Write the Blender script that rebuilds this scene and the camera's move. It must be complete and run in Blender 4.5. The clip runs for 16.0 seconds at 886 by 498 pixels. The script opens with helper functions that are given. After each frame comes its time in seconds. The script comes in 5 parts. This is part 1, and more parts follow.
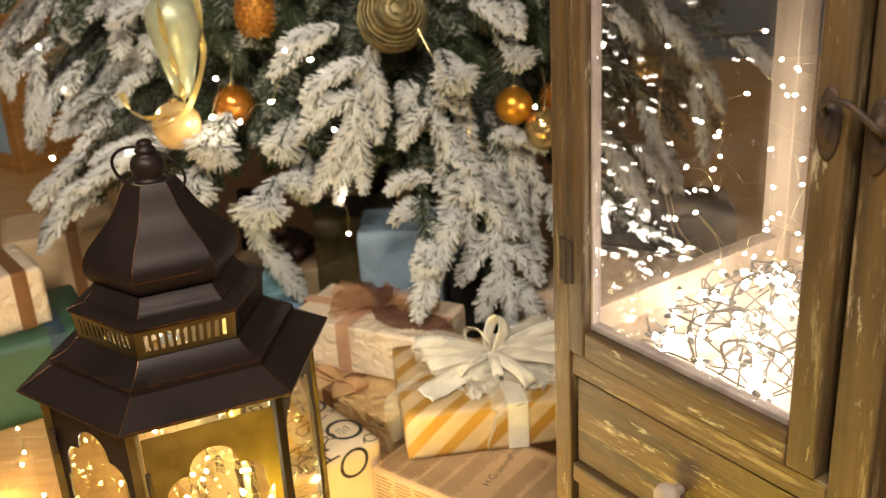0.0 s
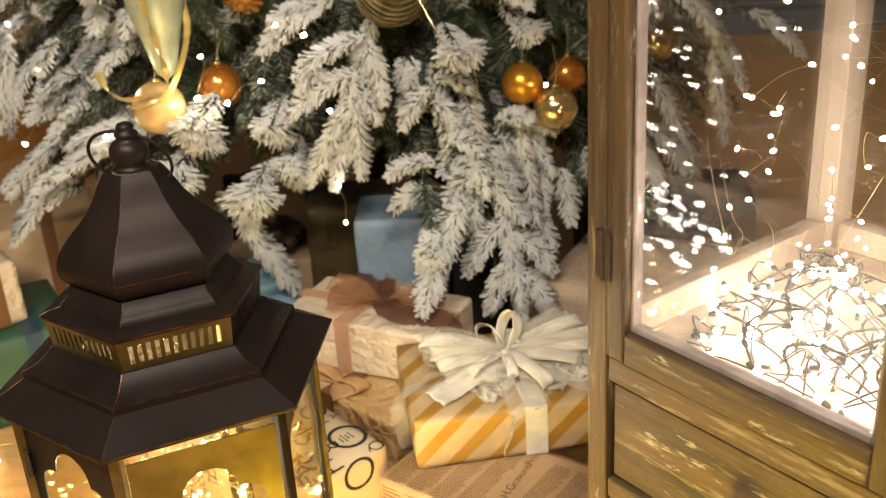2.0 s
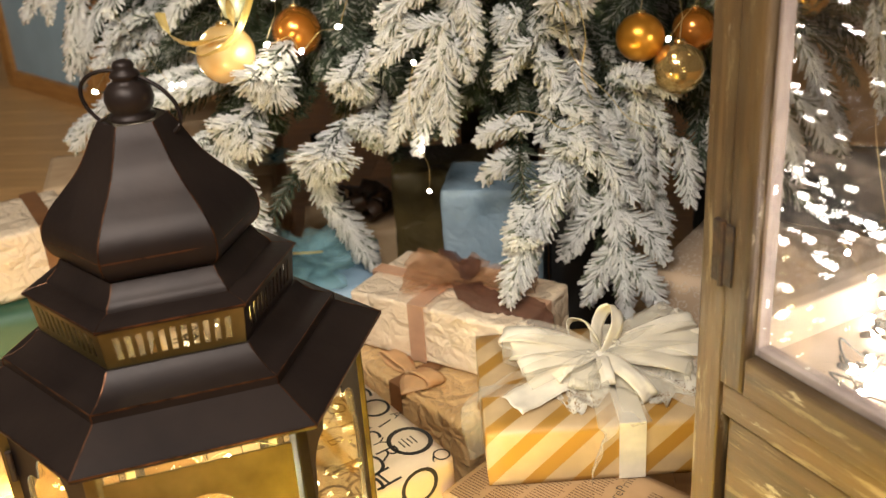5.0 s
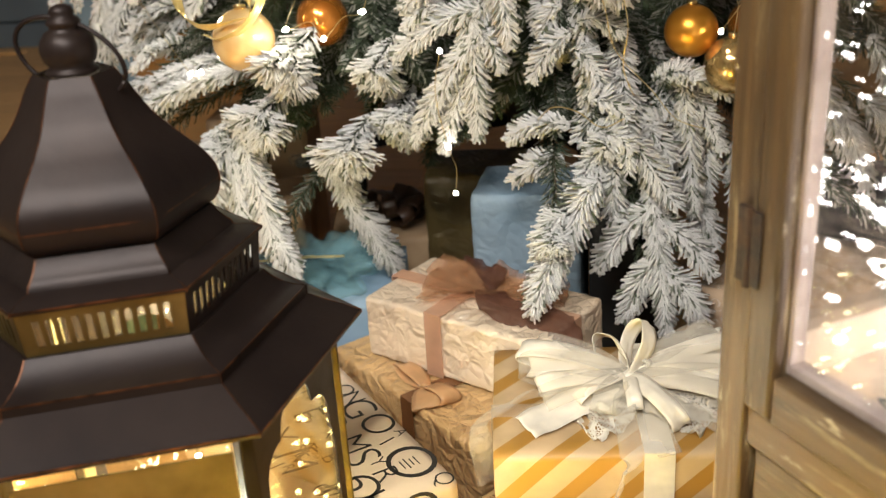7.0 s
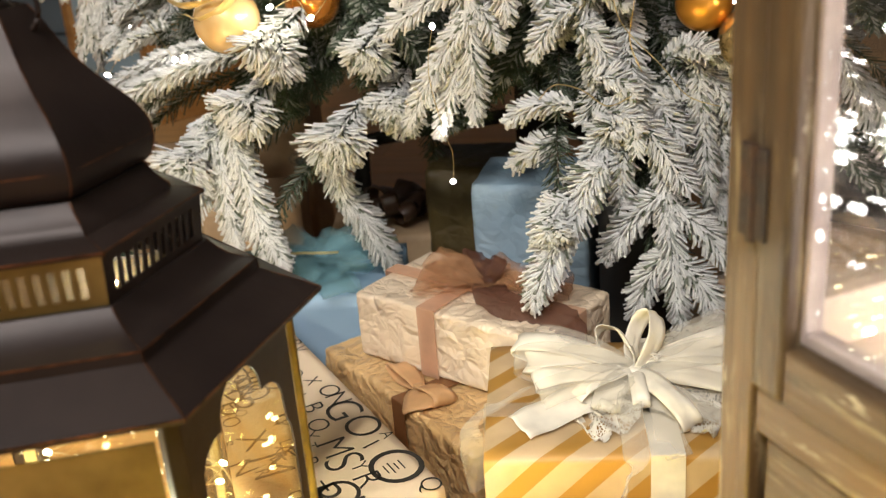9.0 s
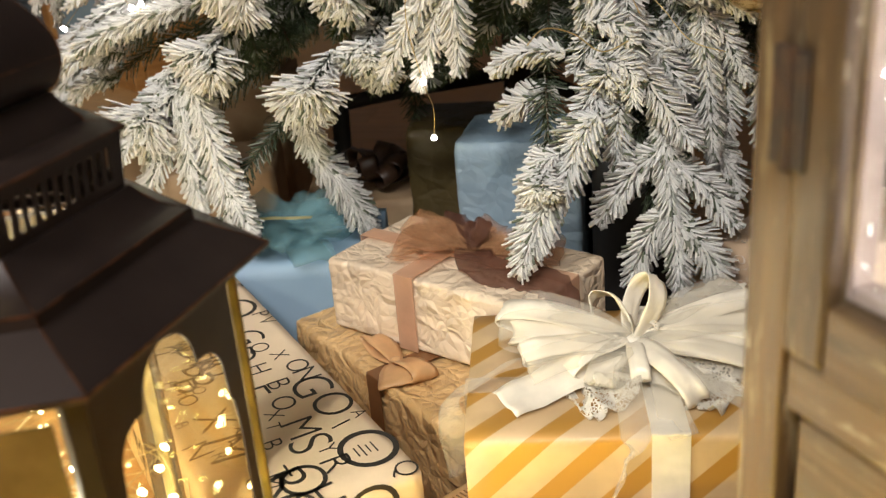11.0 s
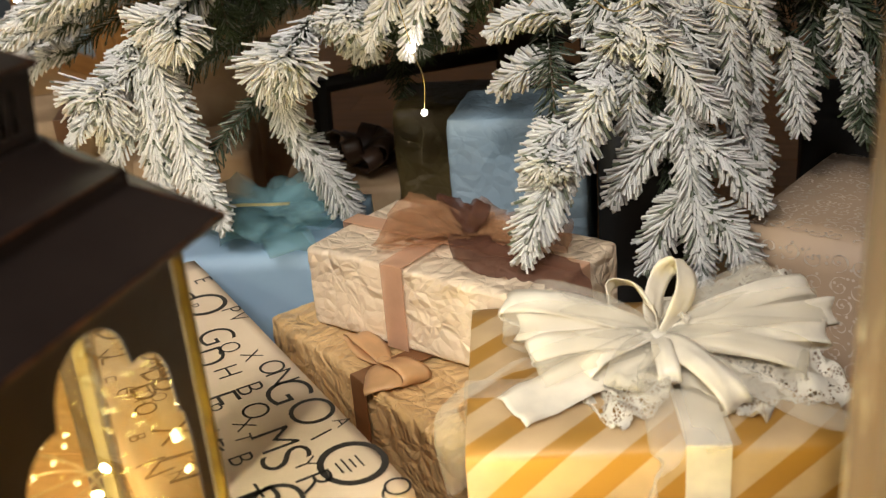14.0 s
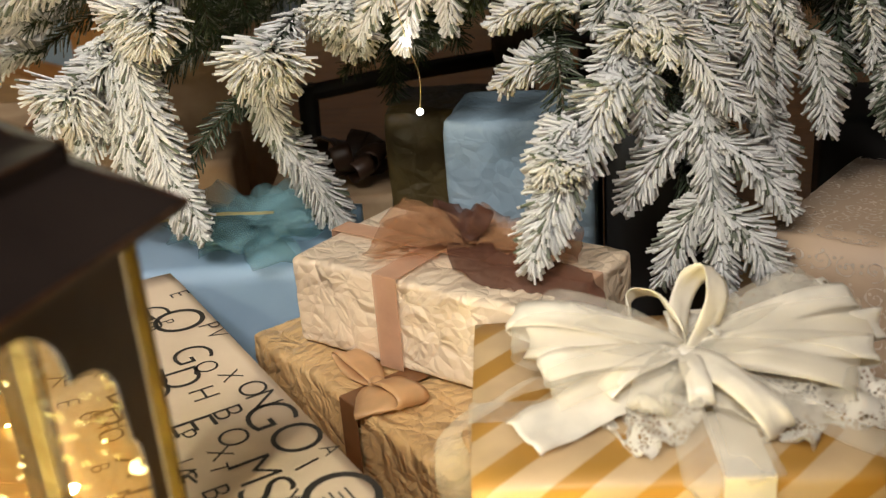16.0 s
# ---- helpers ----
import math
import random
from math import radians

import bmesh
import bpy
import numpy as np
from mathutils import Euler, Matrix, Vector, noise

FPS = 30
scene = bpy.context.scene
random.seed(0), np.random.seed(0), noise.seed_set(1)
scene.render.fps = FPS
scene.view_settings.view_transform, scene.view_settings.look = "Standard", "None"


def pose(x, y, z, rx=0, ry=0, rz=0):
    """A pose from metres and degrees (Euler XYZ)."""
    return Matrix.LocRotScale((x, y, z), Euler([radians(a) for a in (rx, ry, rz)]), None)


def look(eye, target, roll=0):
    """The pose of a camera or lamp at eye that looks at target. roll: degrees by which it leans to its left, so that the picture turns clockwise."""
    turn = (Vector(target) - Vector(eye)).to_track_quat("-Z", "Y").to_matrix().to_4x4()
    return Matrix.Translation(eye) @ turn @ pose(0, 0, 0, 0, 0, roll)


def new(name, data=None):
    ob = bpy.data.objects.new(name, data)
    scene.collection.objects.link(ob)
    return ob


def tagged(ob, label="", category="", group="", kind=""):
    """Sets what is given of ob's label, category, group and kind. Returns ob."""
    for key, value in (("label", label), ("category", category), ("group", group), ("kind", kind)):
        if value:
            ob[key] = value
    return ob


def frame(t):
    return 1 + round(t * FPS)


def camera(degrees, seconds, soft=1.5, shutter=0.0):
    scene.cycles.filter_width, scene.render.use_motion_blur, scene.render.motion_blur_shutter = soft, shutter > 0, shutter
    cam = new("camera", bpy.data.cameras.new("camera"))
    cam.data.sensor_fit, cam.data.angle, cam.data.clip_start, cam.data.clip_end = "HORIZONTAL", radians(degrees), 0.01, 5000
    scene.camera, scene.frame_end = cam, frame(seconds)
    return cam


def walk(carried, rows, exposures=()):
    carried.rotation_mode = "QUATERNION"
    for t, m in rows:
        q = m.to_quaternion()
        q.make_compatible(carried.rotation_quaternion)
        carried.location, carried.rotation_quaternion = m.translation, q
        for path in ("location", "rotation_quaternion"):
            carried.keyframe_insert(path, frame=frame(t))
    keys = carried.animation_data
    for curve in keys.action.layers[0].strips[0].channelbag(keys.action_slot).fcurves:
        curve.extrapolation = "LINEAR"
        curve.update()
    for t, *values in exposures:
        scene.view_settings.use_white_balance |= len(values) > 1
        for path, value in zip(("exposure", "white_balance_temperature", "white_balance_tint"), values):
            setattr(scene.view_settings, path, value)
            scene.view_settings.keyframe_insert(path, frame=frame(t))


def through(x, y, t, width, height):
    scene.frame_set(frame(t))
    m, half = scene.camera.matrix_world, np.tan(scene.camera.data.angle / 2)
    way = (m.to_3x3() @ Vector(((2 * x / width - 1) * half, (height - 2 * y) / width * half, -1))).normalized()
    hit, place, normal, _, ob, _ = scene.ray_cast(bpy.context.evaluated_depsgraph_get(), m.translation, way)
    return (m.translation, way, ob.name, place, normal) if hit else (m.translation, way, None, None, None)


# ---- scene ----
cam = camera(47.0, 16.0, soft=1.25)
METRES, EYE, TILT, LEAN, TURN = 0.9, 1.0, 0.0, 0.0, 0.0
ROWS = [
    (0.0, 0.0, 0.0, 0.0, -1.3, -22.41, 3.15),
    (0.5, -0.0112, 0.0286, -0.0052, -1.54, -22.65, 3.13),
    (1.0, -0.0273, 0.0608, -0.0104, -2.13, -22.84, 3.03),
    (1.5, -0.036, 0.093, -0.0244, -2.43, -22.92, 3.07),
    (2.0, -0.041, 0.1301, -0.0371, -2.48, -23.47, 3.3),
    (2.5, -0.0382, 0.1721, -0.0455, -2.07, -23.98, 3.48),
    (3.0, -0.0288, 0.2185, -0.0638, -0.09, -24.21, 3.83),
    (3.5, -0.0213, 0.253, -0.0789, 1.45, -24.8, 4.0),
    (4.0, -0.0154, 0.2855, -0.0905, 2.49, -25.22, 3.97),
    (6.5, 0.0483, 0.4366, -0.1787, 8.42, -23.78, 3.27),
    (7.0, 0.0605, 0.4602, -0.2018, 9.34, -23.22, 3.38),
    (7.5, 0.0711, 0.4789, -0.2182, 9.96, -22.58, 3.62),
    (8.0, 0.0794, 0.4996, -0.2407, 10.46, -21.73, 3.82),
    (8.5, 0.0842, 0.5202, -0.2616, 10.69, -21.5, 4.01),
    (9.0, 0.0878, 0.5445, -0.2813, 10.74, -21.97, 4.28),
    (9.5, 0.0891, 0.5697, -0.2987, 10.6, -22.42, 4.43),
    (12.0, 0.0715, 0.6854, -0.3664, 10.05, -23.56, 4.23),
    (12.5, 0.0674, 0.7035, -0.3761, 9.89, -23.61, 4.3),
    (13.0, 0.0606, 0.722, -0.3856, 9.59, -23.6, 4.4),
    (13.5, 0.0531, 0.7387, -0.3976, 9.44, -23.43, 4.3),
    (14.0, 0.0461, 0.7569, -0.4082, 9.33, -23.37, 4.33),
    (14.5, 0.0399, 0.7744, -0.4172, 9.17, -23.29, 4.22),
    (15.0, 0.0306, 0.796, -0.4281, 8.98, -22.99, 4.1),
    (15.5, 0.0231, 0.8135, -0.4417, 8.89, -22.49, 4.08),
    (16.0, 0.02, 0.8342, -0.4549, 8.7, -22.2, 4.11),
]
walk(cam, [(t, pose(0, 0, EYE, TILT, LEAN, TURN) @ pose(METRES * x, METRES * y, METRES * z, 90 + pitch, roll, yaw)) for t, x, y, z, yaw, pitch, roll in ROWS],
     exposures=((0.0, -0.27, 7020, 10), (4.2, -0.12, 6830, 10), (6.5, -0.01, 6280, 10), (9.5, 0.01, 6180, 10), (12.0, -0.03, 6270, 10), (16.0, -0.08, 6320, 10)))

# fixed focus of the lens: near things soften as the camera moves in
cam.data.dof.use_dof = True
cam.data.dof.focus_distance = 0.98
cam.data.dof.aperture_fstop = 7.5

# ---- light ----
world = bpy.data.worlds.new("room_air")
scene.world = world
world.use_nodes = True
world.node_tree.nodes["Background"].inputs[0].default_value = (1.0, 0.92, 0.82, 1)
world.node_tree.nodes["Background"].inputs[1].default_value = 0.05


def area(name, eye, target, size, power, colour):
    d = bpy.data.lights.new(name, "AREA")
    d.shape, d.size, d.energy, d.color = "DISK", size, power, colour
    o = new(name, d)
    o.matrix_world = look(eye, target)
    return o


def glow(name, place, power, colour, radius=0.02):
    d = bpy.data.lights.new(name, "POINT")
    d.energy, d.color, d.shadow_soft_size = power, colour, radius
    o = new(name, d)
    o.location = place
    return o


area("ceiling_lamp_light", (-0.8, -0.3, 2.55), (-0.1, 1.6, 0.3), 0.7, 86, (1.0, 0.955, 0.89))
area("ceiling_lamp_light", (0.12, -0.7, 2.55), (-0.1, 1.6, 0.3), 0.7, 96, (1.0, 0.96, 0.9))
# the fairy lights' own light, bulb by bulb where they lie thickest
for spot in ((0.31, 0.93, 0.50), (0.36, 0.86, 0.51), (0.40, 0.93, 0.53), (0.40, 0.80, 0.49)):
    glow("fairy_light_glow", spot, 0.7, (1.0, 0.90, 0.80), 0.004)
for spot in ((-0.31, 1.05, 0.40), (-0.35, 1.02, 0.26), (-0.33, 1.08, 0.14)):
    glow("fairy_light_glow", spot, 2.9, (1.0, 0.92, 0.66), 0.004)
for spot in ((-0.09, 0.84, 0.07), (-0.02, 0.80, 0.11), (0.0, 0.86, 0.06), (-0.06, 0.76, 0.10)):
    glow("fairy_light_glow", spot, 1.7, (1.0, 0.74, 0.06), 0.006)
for spot in ((-0.66, 1.30, 0.03), (-0.78, 1.42, 0.03)):
    glow("fairy_light_glow", spot, 1.0, (1.0, 0.72, 0.32), 0.005)

for spot in ((-0.69, 1.90, 0.585), (-0.376, 1.66, 0.572), (-0.50, 1.72, 0.60)):
    glow("fairy_light_glow", spot, 0.22, (1.0, 0.90, 0.62), 0.004)


# ---- materials ----
def material(name, base, rough=0.6, metal=0.0, dark=None, scale=20.0, spread=(0.35, 0.65), bump=0.0, bump_scale=200.0, detail=6.0, stretch=(1, 1, 1), coat=0.0, transmission=0.0, alpha=1.0, vary=0.0, sheen=0.0):
    m = bpy.data.materials.new(name)
    m.use_nodes = True
    nt = m.node_tree
    b = nt.nodes["Principled BSDF"]
    b.inputs["Roughness"].default_value, b.inputs["Metallic"].default_value = rough, metal
    b.inputs["Coat Weight"].default_value = coat
    b.inputs["Transmission Weight"].default_value = transmission
    b.inputs["Alpha"].default_value = alpha
    b.inputs["Sheen Weight"].default_value = sheen
    tc = nt.nodes.new("ShaderNodeTexCoord")
    mp = nt.nodes.new("ShaderNodeMapping")
    mp.inputs["Scale"].default_value = stretch
    nt.links.new(tc.outputs["Object"], mp.inputs[0])
    n = nt.nodes.new("ShaderNodeTexNoise")
    n.inputs["Scale"].default_value, n.inputs["Detail"].default_value = scale, detail
    nt.links.new(mp.outputs[0], n.inputs["Vector"])
    r = nt.nodes.new("ShaderNodeValToRGB")
    dark = dark or tuple(0.78 * c for c in base)
    r.color_ramp.elements[0].position, r.color_ramp.elements[1].position = spread
    r.color_ramp.elements[0].color, r.color_ramp.elements[1].color = (*dark, 1), (*base, 1)
    nt.links.new(n.outputs["Fac"], r.inputs[0])
    out = r.outputs[0]
    if vary:
        info = nt.nodes.new("ShaderNodeObjectInfo")
        hs = nt.nodes.new("ShaderNodeHueSaturation")
        mr = nt.nodes.new("ShaderNodeMapRange")
        mr.inputs[3].default_value, mr.inputs[4].default_value = 1 - vary, 1 + vary
        nt.links.new(info.outputs["Random"], mr.inputs[0])
        nt.links.new(mr.outputs[0], hs.inputs["Value"])
        nt.links.new(out, hs.inputs["Color"])
        out = hs.outputs[0]
    nt.links.new(out, b.inputs["Base Color"])
    if bump:
        n2 = nt.nodes.new("ShaderNodeTexNoise")
        n2.inputs["Scale"].default_value, n2.inputs["Detail"].default_value = bump_scale, 5
        nt.links.new(mp.outputs[0], n2.inputs["Vector"])
        bp = nt.nodes.new("ShaderNodeBump")
        bp.inputs["Strength"].default_value, bp.inputs["Distance"].default_value = bump, 0.004
        nt.links.new(n2.outputs["Fac"], bp.inputs["Height"])
        nt.links.new(bp.outputs[0], b.inputs["Normal"])
    return m


def bulb_material(name, colour, power):
    m = bpy.data.materials.new(name)
    m.use_nodes = True
    b = m.node_tree.nodes["Principled BSDF"]
    b.inputs["Base Color"].default_value = (*colour, 1)
    b.inputs["Emission Color"].default_value = (*colour, 1)
    b.inputs["Emission Strength"].default_value = power
    return m


def crumpled(name, base, dark, rough=0.55, strength=0.6, size=28.0, coat=0.0):
    """Wrapping paper with a net of sharp creases and soft tone changes."""
    m = material(name, base, rough, dark=dark, scale=9, spread=(0.3, 0.7), coat=coat)
    nt = m.node_tree
    b = nt.nodes["Principled BSDF"]
    tc = nt.nodes.new("ShaderNodeTexCoord")
    wob = nt.nodes.new("ShaderNodeTexNoise")
    wob.inputs["Scale"].default_value = 12
    add = nt.nodes.new("ShaderNodeVectorMath")
    add.operation = "MULTIPLY_ADD"
    add.inputs[1].default_value = (0.06, 0.06, 0.06)
    nt.links.new(tc.outputs["Object"], wob.inputs["Vector"])
    nt.links.new(wob.outputs["Color"], add.inputs[0])
    nt.links.new(tc.outputs["Object"], add.inputs[2])
    heights = []
    for s in (size, size * 2.7):
        v = nt.nodes.new("ShaderNodeTexVoronoi")
        v.feature = "DISTANCE_TO_EDGE"
        v.inputs["Scale"].default_value = s
        nt.links.new(add.outputs[0], v.inputs["Vector"])
        heights.append(v.outputs["Distance"])
    mx = nt.nodes.new("ShaderNodeMath")
    mx.operation = "MULTIPLY_ADD"
    mx.inputs[1].default_value = 0.4
    nt.links.new(heights[1], mx.inputs[0])
    nt.links.new(heights[0], mx.inputs[2])
    bp = nt.nodes.new("ShaderNodeBump")
    bp.inputs["Strength"].default_value, bp.inputs["Distance"].default_value = strength, 0.012
    nt.links.new(mx.outputs[0], bp.inputs["Height"])
    nt.links.new(bp.outputs[0], b.inputs["Normal"])
    return m


def glass_material(name, tint=(1, 1, 1), rough=0.0):
    """Thin window glass: clear, with a mirror gloss that grows at a slant."""
    m = bpy.data.materials.new(name)
    m.use_nodes = True
    nt = m.node_tree
    nt.nodes.remove(nt.nodes["Principled BSDF"])
    t = nt.nodes.new("ShaderNodeBsdfTransparent")
    t.inputs[0].default_value = (*tint, 1)
    g = nt.nodes.new("ShaderNodeBsdfGlossy")
    g.inputs["Roughness"].default_value = rough
    f = nt.nodes.new("ShaderNodeLayerWeight")
    f.inputs[0].default_value = 0.5
    pw = nt.nodes.new("ShaderNodeMath")
    pw.operation = "POWER"
    pw.inputs[1].default_value = 4.0
    nt.links.new(f.outputs["Facing"], pw.inputs[0])
    ma = nt.nodes.new("ShaderNodeMath")
    ma.operation = "MULTIPLY_ADD"
    ma.inputs[1].default_value, ma.inputs[2].default_value = 0.85, 0.07
    nt.links.new(pw.outputs[0], ma.inputs[0])
    mix = nt.nodes.new("ShaderNodeMixShader")
    nt.links.new(ma.outputs[0], mix.inputs[0])
    nt.links.new(t.outputs[0], mix.inputs[1])
    nt.links.new(g.outputs[0], mix.inputs[2])
    nt.links.new(mix.outputs[0], nt.nodes["Material Output"].inputs[0])
    return m


def cloth(name, base, rough=0.45, through=0.35, solid=1.0):
    """Thin ribbon cloth: some light shines through it, and a sheer one lets the view through."""
    m = material(name, base, rough, scale=40, bump=0.05, bump_scale=500)
    nt = m.node_tree
    b, out = nt.nodes["Principled BSDF"], nt.nodes["Material Output"]
    t = nt.nodes.new("ShaderNodeBsdfTranslucent")
    t.inputs[0].default_value = (*base, 1)
    a = nt.nodes.new("ShaderNodeMixShader")
    a.inputs[0].default_value = through
    nt.links.new(b.outputs[0], a.inputs[1])
    nt.links.new(t.outputs[0], a.inputs[2])
    c = nt.nodes.new("ShaderNodeMixShader")
    c.inputs[0].default_value = solid
    nt.links.new(nt.nodes.new("ShaderNodeBsdfTransparent").outputs[0], c.inputs[1])
    nt.links.new(a.outputs[0], c.inputs[2])
    nt.links.new(c.outputs[0], out.inputs[0])
    return m


def lace_material(name, base):
    """Openwork lace: a net with clear holes and denser sprigs."""
    m = cloth(name, base, 0.7, 0.3, 1.0)
    nt = m.node_tree
    mix = nt.nodes["Material Output"].inputs[0].links[0].from_node
    tc = nt.nodes.new("ShaderNodeTexCoord")
    net = nt.nodes.new("ShaderNodeTexVoronoi")
    net.feature = "DISTANCE_TO_EDGE"
    net.inputs["Scale"].default_value = 330
    nt.links.new(tc.outputs["Object"], net.inputs["Vector"])
    thread = nt.nodes.new("ShaderNodeMath")
    thread.operation = "LESS_THAN"
    thread.inputs[1].default_value = 0.13
    nt.links.new(net.outputs["Distance"], thread.inputs[0])
    sprigs = nt.nodes.new("ShaderNodeTexNoise")
    sprigs.inputs["Scale"].default_value, sprigs.inputs["Detail"].default_value = 130, 3
    nt.links.new(tc.outputs["Object"], sprigs.inputs["Vector"])
    dense = nt.nodes.new("ShaderNodeMath")
    dense.operation = "GREATER_THAN"
    dense.inputs[1].default_value = 0.54
    nt.links.new(sprigs.outputs["Fac"], dense.inputs[0])
    both = nt.nodes.new("ShaderNodeMath")
    both.operation = "MAXIMUM"
    nt.links.new(thread.outputs[0], both.inputs[0])
    nt.links.new(dense.outputs[0], both.inputs[1])
    nt.links.new(both.outputs[0], mix.inputs[0])
    return m


SATIN = cloth("ivory_satin", (0.96, 0.89, 0.75), 0.28, 0.3)
CHIFFON = cloth("sheer_ivory_chiffon", (0.95, 0.88, 0.74), 0.6, 0.35, 0.19)
COPPER_CHIFFON = cloth("sheer_copper_chiffon", (0.80, 0.44, 0.22), 0.5, 0.45, 0.2)
COPPER_BAND = cloth("pale_copper_ribbon", (0.80, 0.49, 0.31), 0.4, 0.2, 0.5)
BROWN_CHIFFON = cloth("sheer_brown_chiffon", (0.20, 0.085, 0.05), 0.6, 0.4, 0.55)
TEAL_TULLE = cloth("teal_tulle", (0.42, 0.72, 0.78), 0.7, 0.4, 0.18)
COPPER_SATIN = cloth("copper_satin", (0.78, 0.47, 0.22), 0.3, 0.25)
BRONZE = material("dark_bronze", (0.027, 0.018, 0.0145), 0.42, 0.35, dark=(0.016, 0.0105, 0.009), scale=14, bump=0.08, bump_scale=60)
BRONZE.node_tree.nodes["Principled BSDF"].inputs["Specular IOR Level"].default_value = 0.25
COPPER_EDGE = material("rubbed_copper", (0.20, 0.085, 0.04), 0.4, 0.85, dark=(0.03, 0.017, 0.012), scale=70)
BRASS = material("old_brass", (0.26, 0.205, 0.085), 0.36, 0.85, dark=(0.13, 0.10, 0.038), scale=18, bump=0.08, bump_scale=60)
# darker copy of the brass, with the right-hand post's shade in its colour
SHADED_BRASS = material("shaded_brass", (0.10, 0.072, 0.03), 0.5, 0.6, dark=(0.045, 0.03, 0.014), scale=40, bump=0.1)
IRON = material("rusty_iron", (0.028, 0.023, 0.02), 0.65, 0.3, dark=(0.07, 0.036, 0.018), scale=60, bump=0.3)
GLASS = glass_material("window_glass")
LANTERN_GLASS = glass_material("lantern_glass", (1.0, 0.97, 0.85))
OAK_FLOOR = material("oak_floor", (0.66, 0.39, 0.155), 0.38, dark=(0.52, 0.29, 0.11), scale=7, stretch=(0.6, 8, 1), bump=0.05, bump_scale=30, vary=0.1)
WALL_PAINT = material("grey_blue_paint", (0.12, 0.15, 0.17), 0.6, scale=5, bump=0.03)
PLASTER = material("grey_brown_plaster", (0.30, 0.26, 0.22), 0.8, scale=4, bump=0.05)
FRAME_WOOD = material("honey_pine", (0.48, 0.24, 0.07), 0.4, dark=(0.34, 0.15, 0.04), scale=9, stretch=(1, 1, 8))
KRAFT = material("kraft_paper", (0.48, 0.33, 0.19), 0.7, dark=(0.41, 0.27, 0.15), scale=30, bump=0.12, bump_scale=60)
KRAFT_ROUGH = crumpled("crumpled_kraft", (0.68, 0.45, 0.21), (0.56, 0.35, 0.15), 0.38, 0.75, 34, 0.25)
KRAFT_PALE = crumpled("crumpled_pale_kraft", (0.72, 0.58, 0.42), (0.64, 0.50, 0.35), 0.40, 0.8, 26, 0.2)
LETTER_PAPER = material("letter_paper", (0.74, 0.59, 0.42), 0.6, dark=(0.69, 0.54, 0.38), scale=12, bump=0.04)
NEWS_PAPER = material("news_paper", (0.46, 0.29, 0.15), 0.65, dark=(0.41, 0.25, 0.12), scale=25, bump=0.05)
INK = material("black_ink", (0.03, 0.025, 0.02), 0.6)
INK_BROWN = material("brown_ink", (0.2, 0.11, 0.05), 0.7)
INK_PINK = material("pale_pink_print", (0.62, 0.52, 0.42), 0.5)
BLUE_PAPER = crumpled("blue_mulberry_paper", (0.28, 0.35, 0.40), (0.17, 0.25, 0.31), 0.6, 0.45, 22)
LIGHT_BLUE = material("light_blue_card", (0.27, 0.37, 0.48), 0.6, dark=(0.23, 0.33, 0.43), scale=10)
OLIVE_PAPER = crumpled("olive_foil_paper", (0.14, 0.10, 0.035), (0.08, 0.055, 0.02), 0.45, 0.5, 20)
BLACK_PAPER = material("black_card", (0.012, 0.011, 0.01), 0.6)
GREEN_PAPER = material("green_card", (0.035, 0.10, 0.055), 0.55, scale=8)
PAISLEY = material("beige_card", (0.42, 0.30, 0.20), 0.5, dark=(0.38, 0.27, 0.18), scale=14)
BROWN_SATIN = material("brown_satin", (0.20, 0.085, 0.03), 0.35, scale=30)
DARK_BROWN = material("dark_brown_satin", (0.055, 0.028, 0.016), 0.4, scale=30)
NAVY_SATIN = material("navy_satin", (0.02, 0.06, 0.10), 0.4)
LACE = lace_material("ivory_lace", (0.86, 0.80, 0.68))
STEM = material("fir_stem", (0.10, 0.065, 0.035), 0.8, scale=60)
BARK = material("tree_bark", (0.06, 0.04, 0.025), 0.85, scale=30, bump=0.5, bump_scale=80)
WIRE_DARK = material("grey_cable", (0.10, 0.095, 0.085), 0.45)
WIRE_GOLD = material("gold_wire", (0.75, 0.6, 0.3), 0.3, 0.9)
BULB_WHITE = bulb_material("lit_white_bulb", (1.0, 0.93, 0.84), 45.0)
BULB_WARM = bulb_material("lit_warm_bulb", (1.0, 0.84, 0.48), 30.0)
PEARL = material("pearl_peach_glass", (0.80, 0.57, 0.27), 0.25, 0.3, dark=(0.72, 0.46, 0.18), scale=30, coat=0.8)
AMBER = material("matte_amber", (0.75, 0.34, 0.04), 0.3, 0.8, dark=(0.6, 0.24, 0.03), scale=6)
CHAMPAGNE = material("champagne_glass", (0.72, 0.50, 0.20), 0.16, 0.85, scale=8, coat=0.6)
ORANGE = material("orange_glass", (0.62, 0.22, 0.03), 0.22, 0.7, scale=8, coat=0.5)
WICKER = material("gilded_wicker", (0.30, 0.23, 0.10), 0.45, 0.6, dark=(0.10, 0.075, 0.03), scale=40)
GLITTER = material("orange_glitter", (0.75, 0.36, 0.07), 0.3, 0.8, dark=(0.4, 0.16, 0.03), scale=240, bump=0.8, bump_scale=300)
ICICLE = material("pale_green_frosted_glass", (0.66, 0.68, 0.45), 0.35, 0.2, scale=40, transmission=0.3, bump=0.2, bump_scale=120)
GOLD_RIBBON = material("sheer_gold_ribbon", (0.85, 0.66, 0.25), 0.3, 0.5, alpha=0.75)


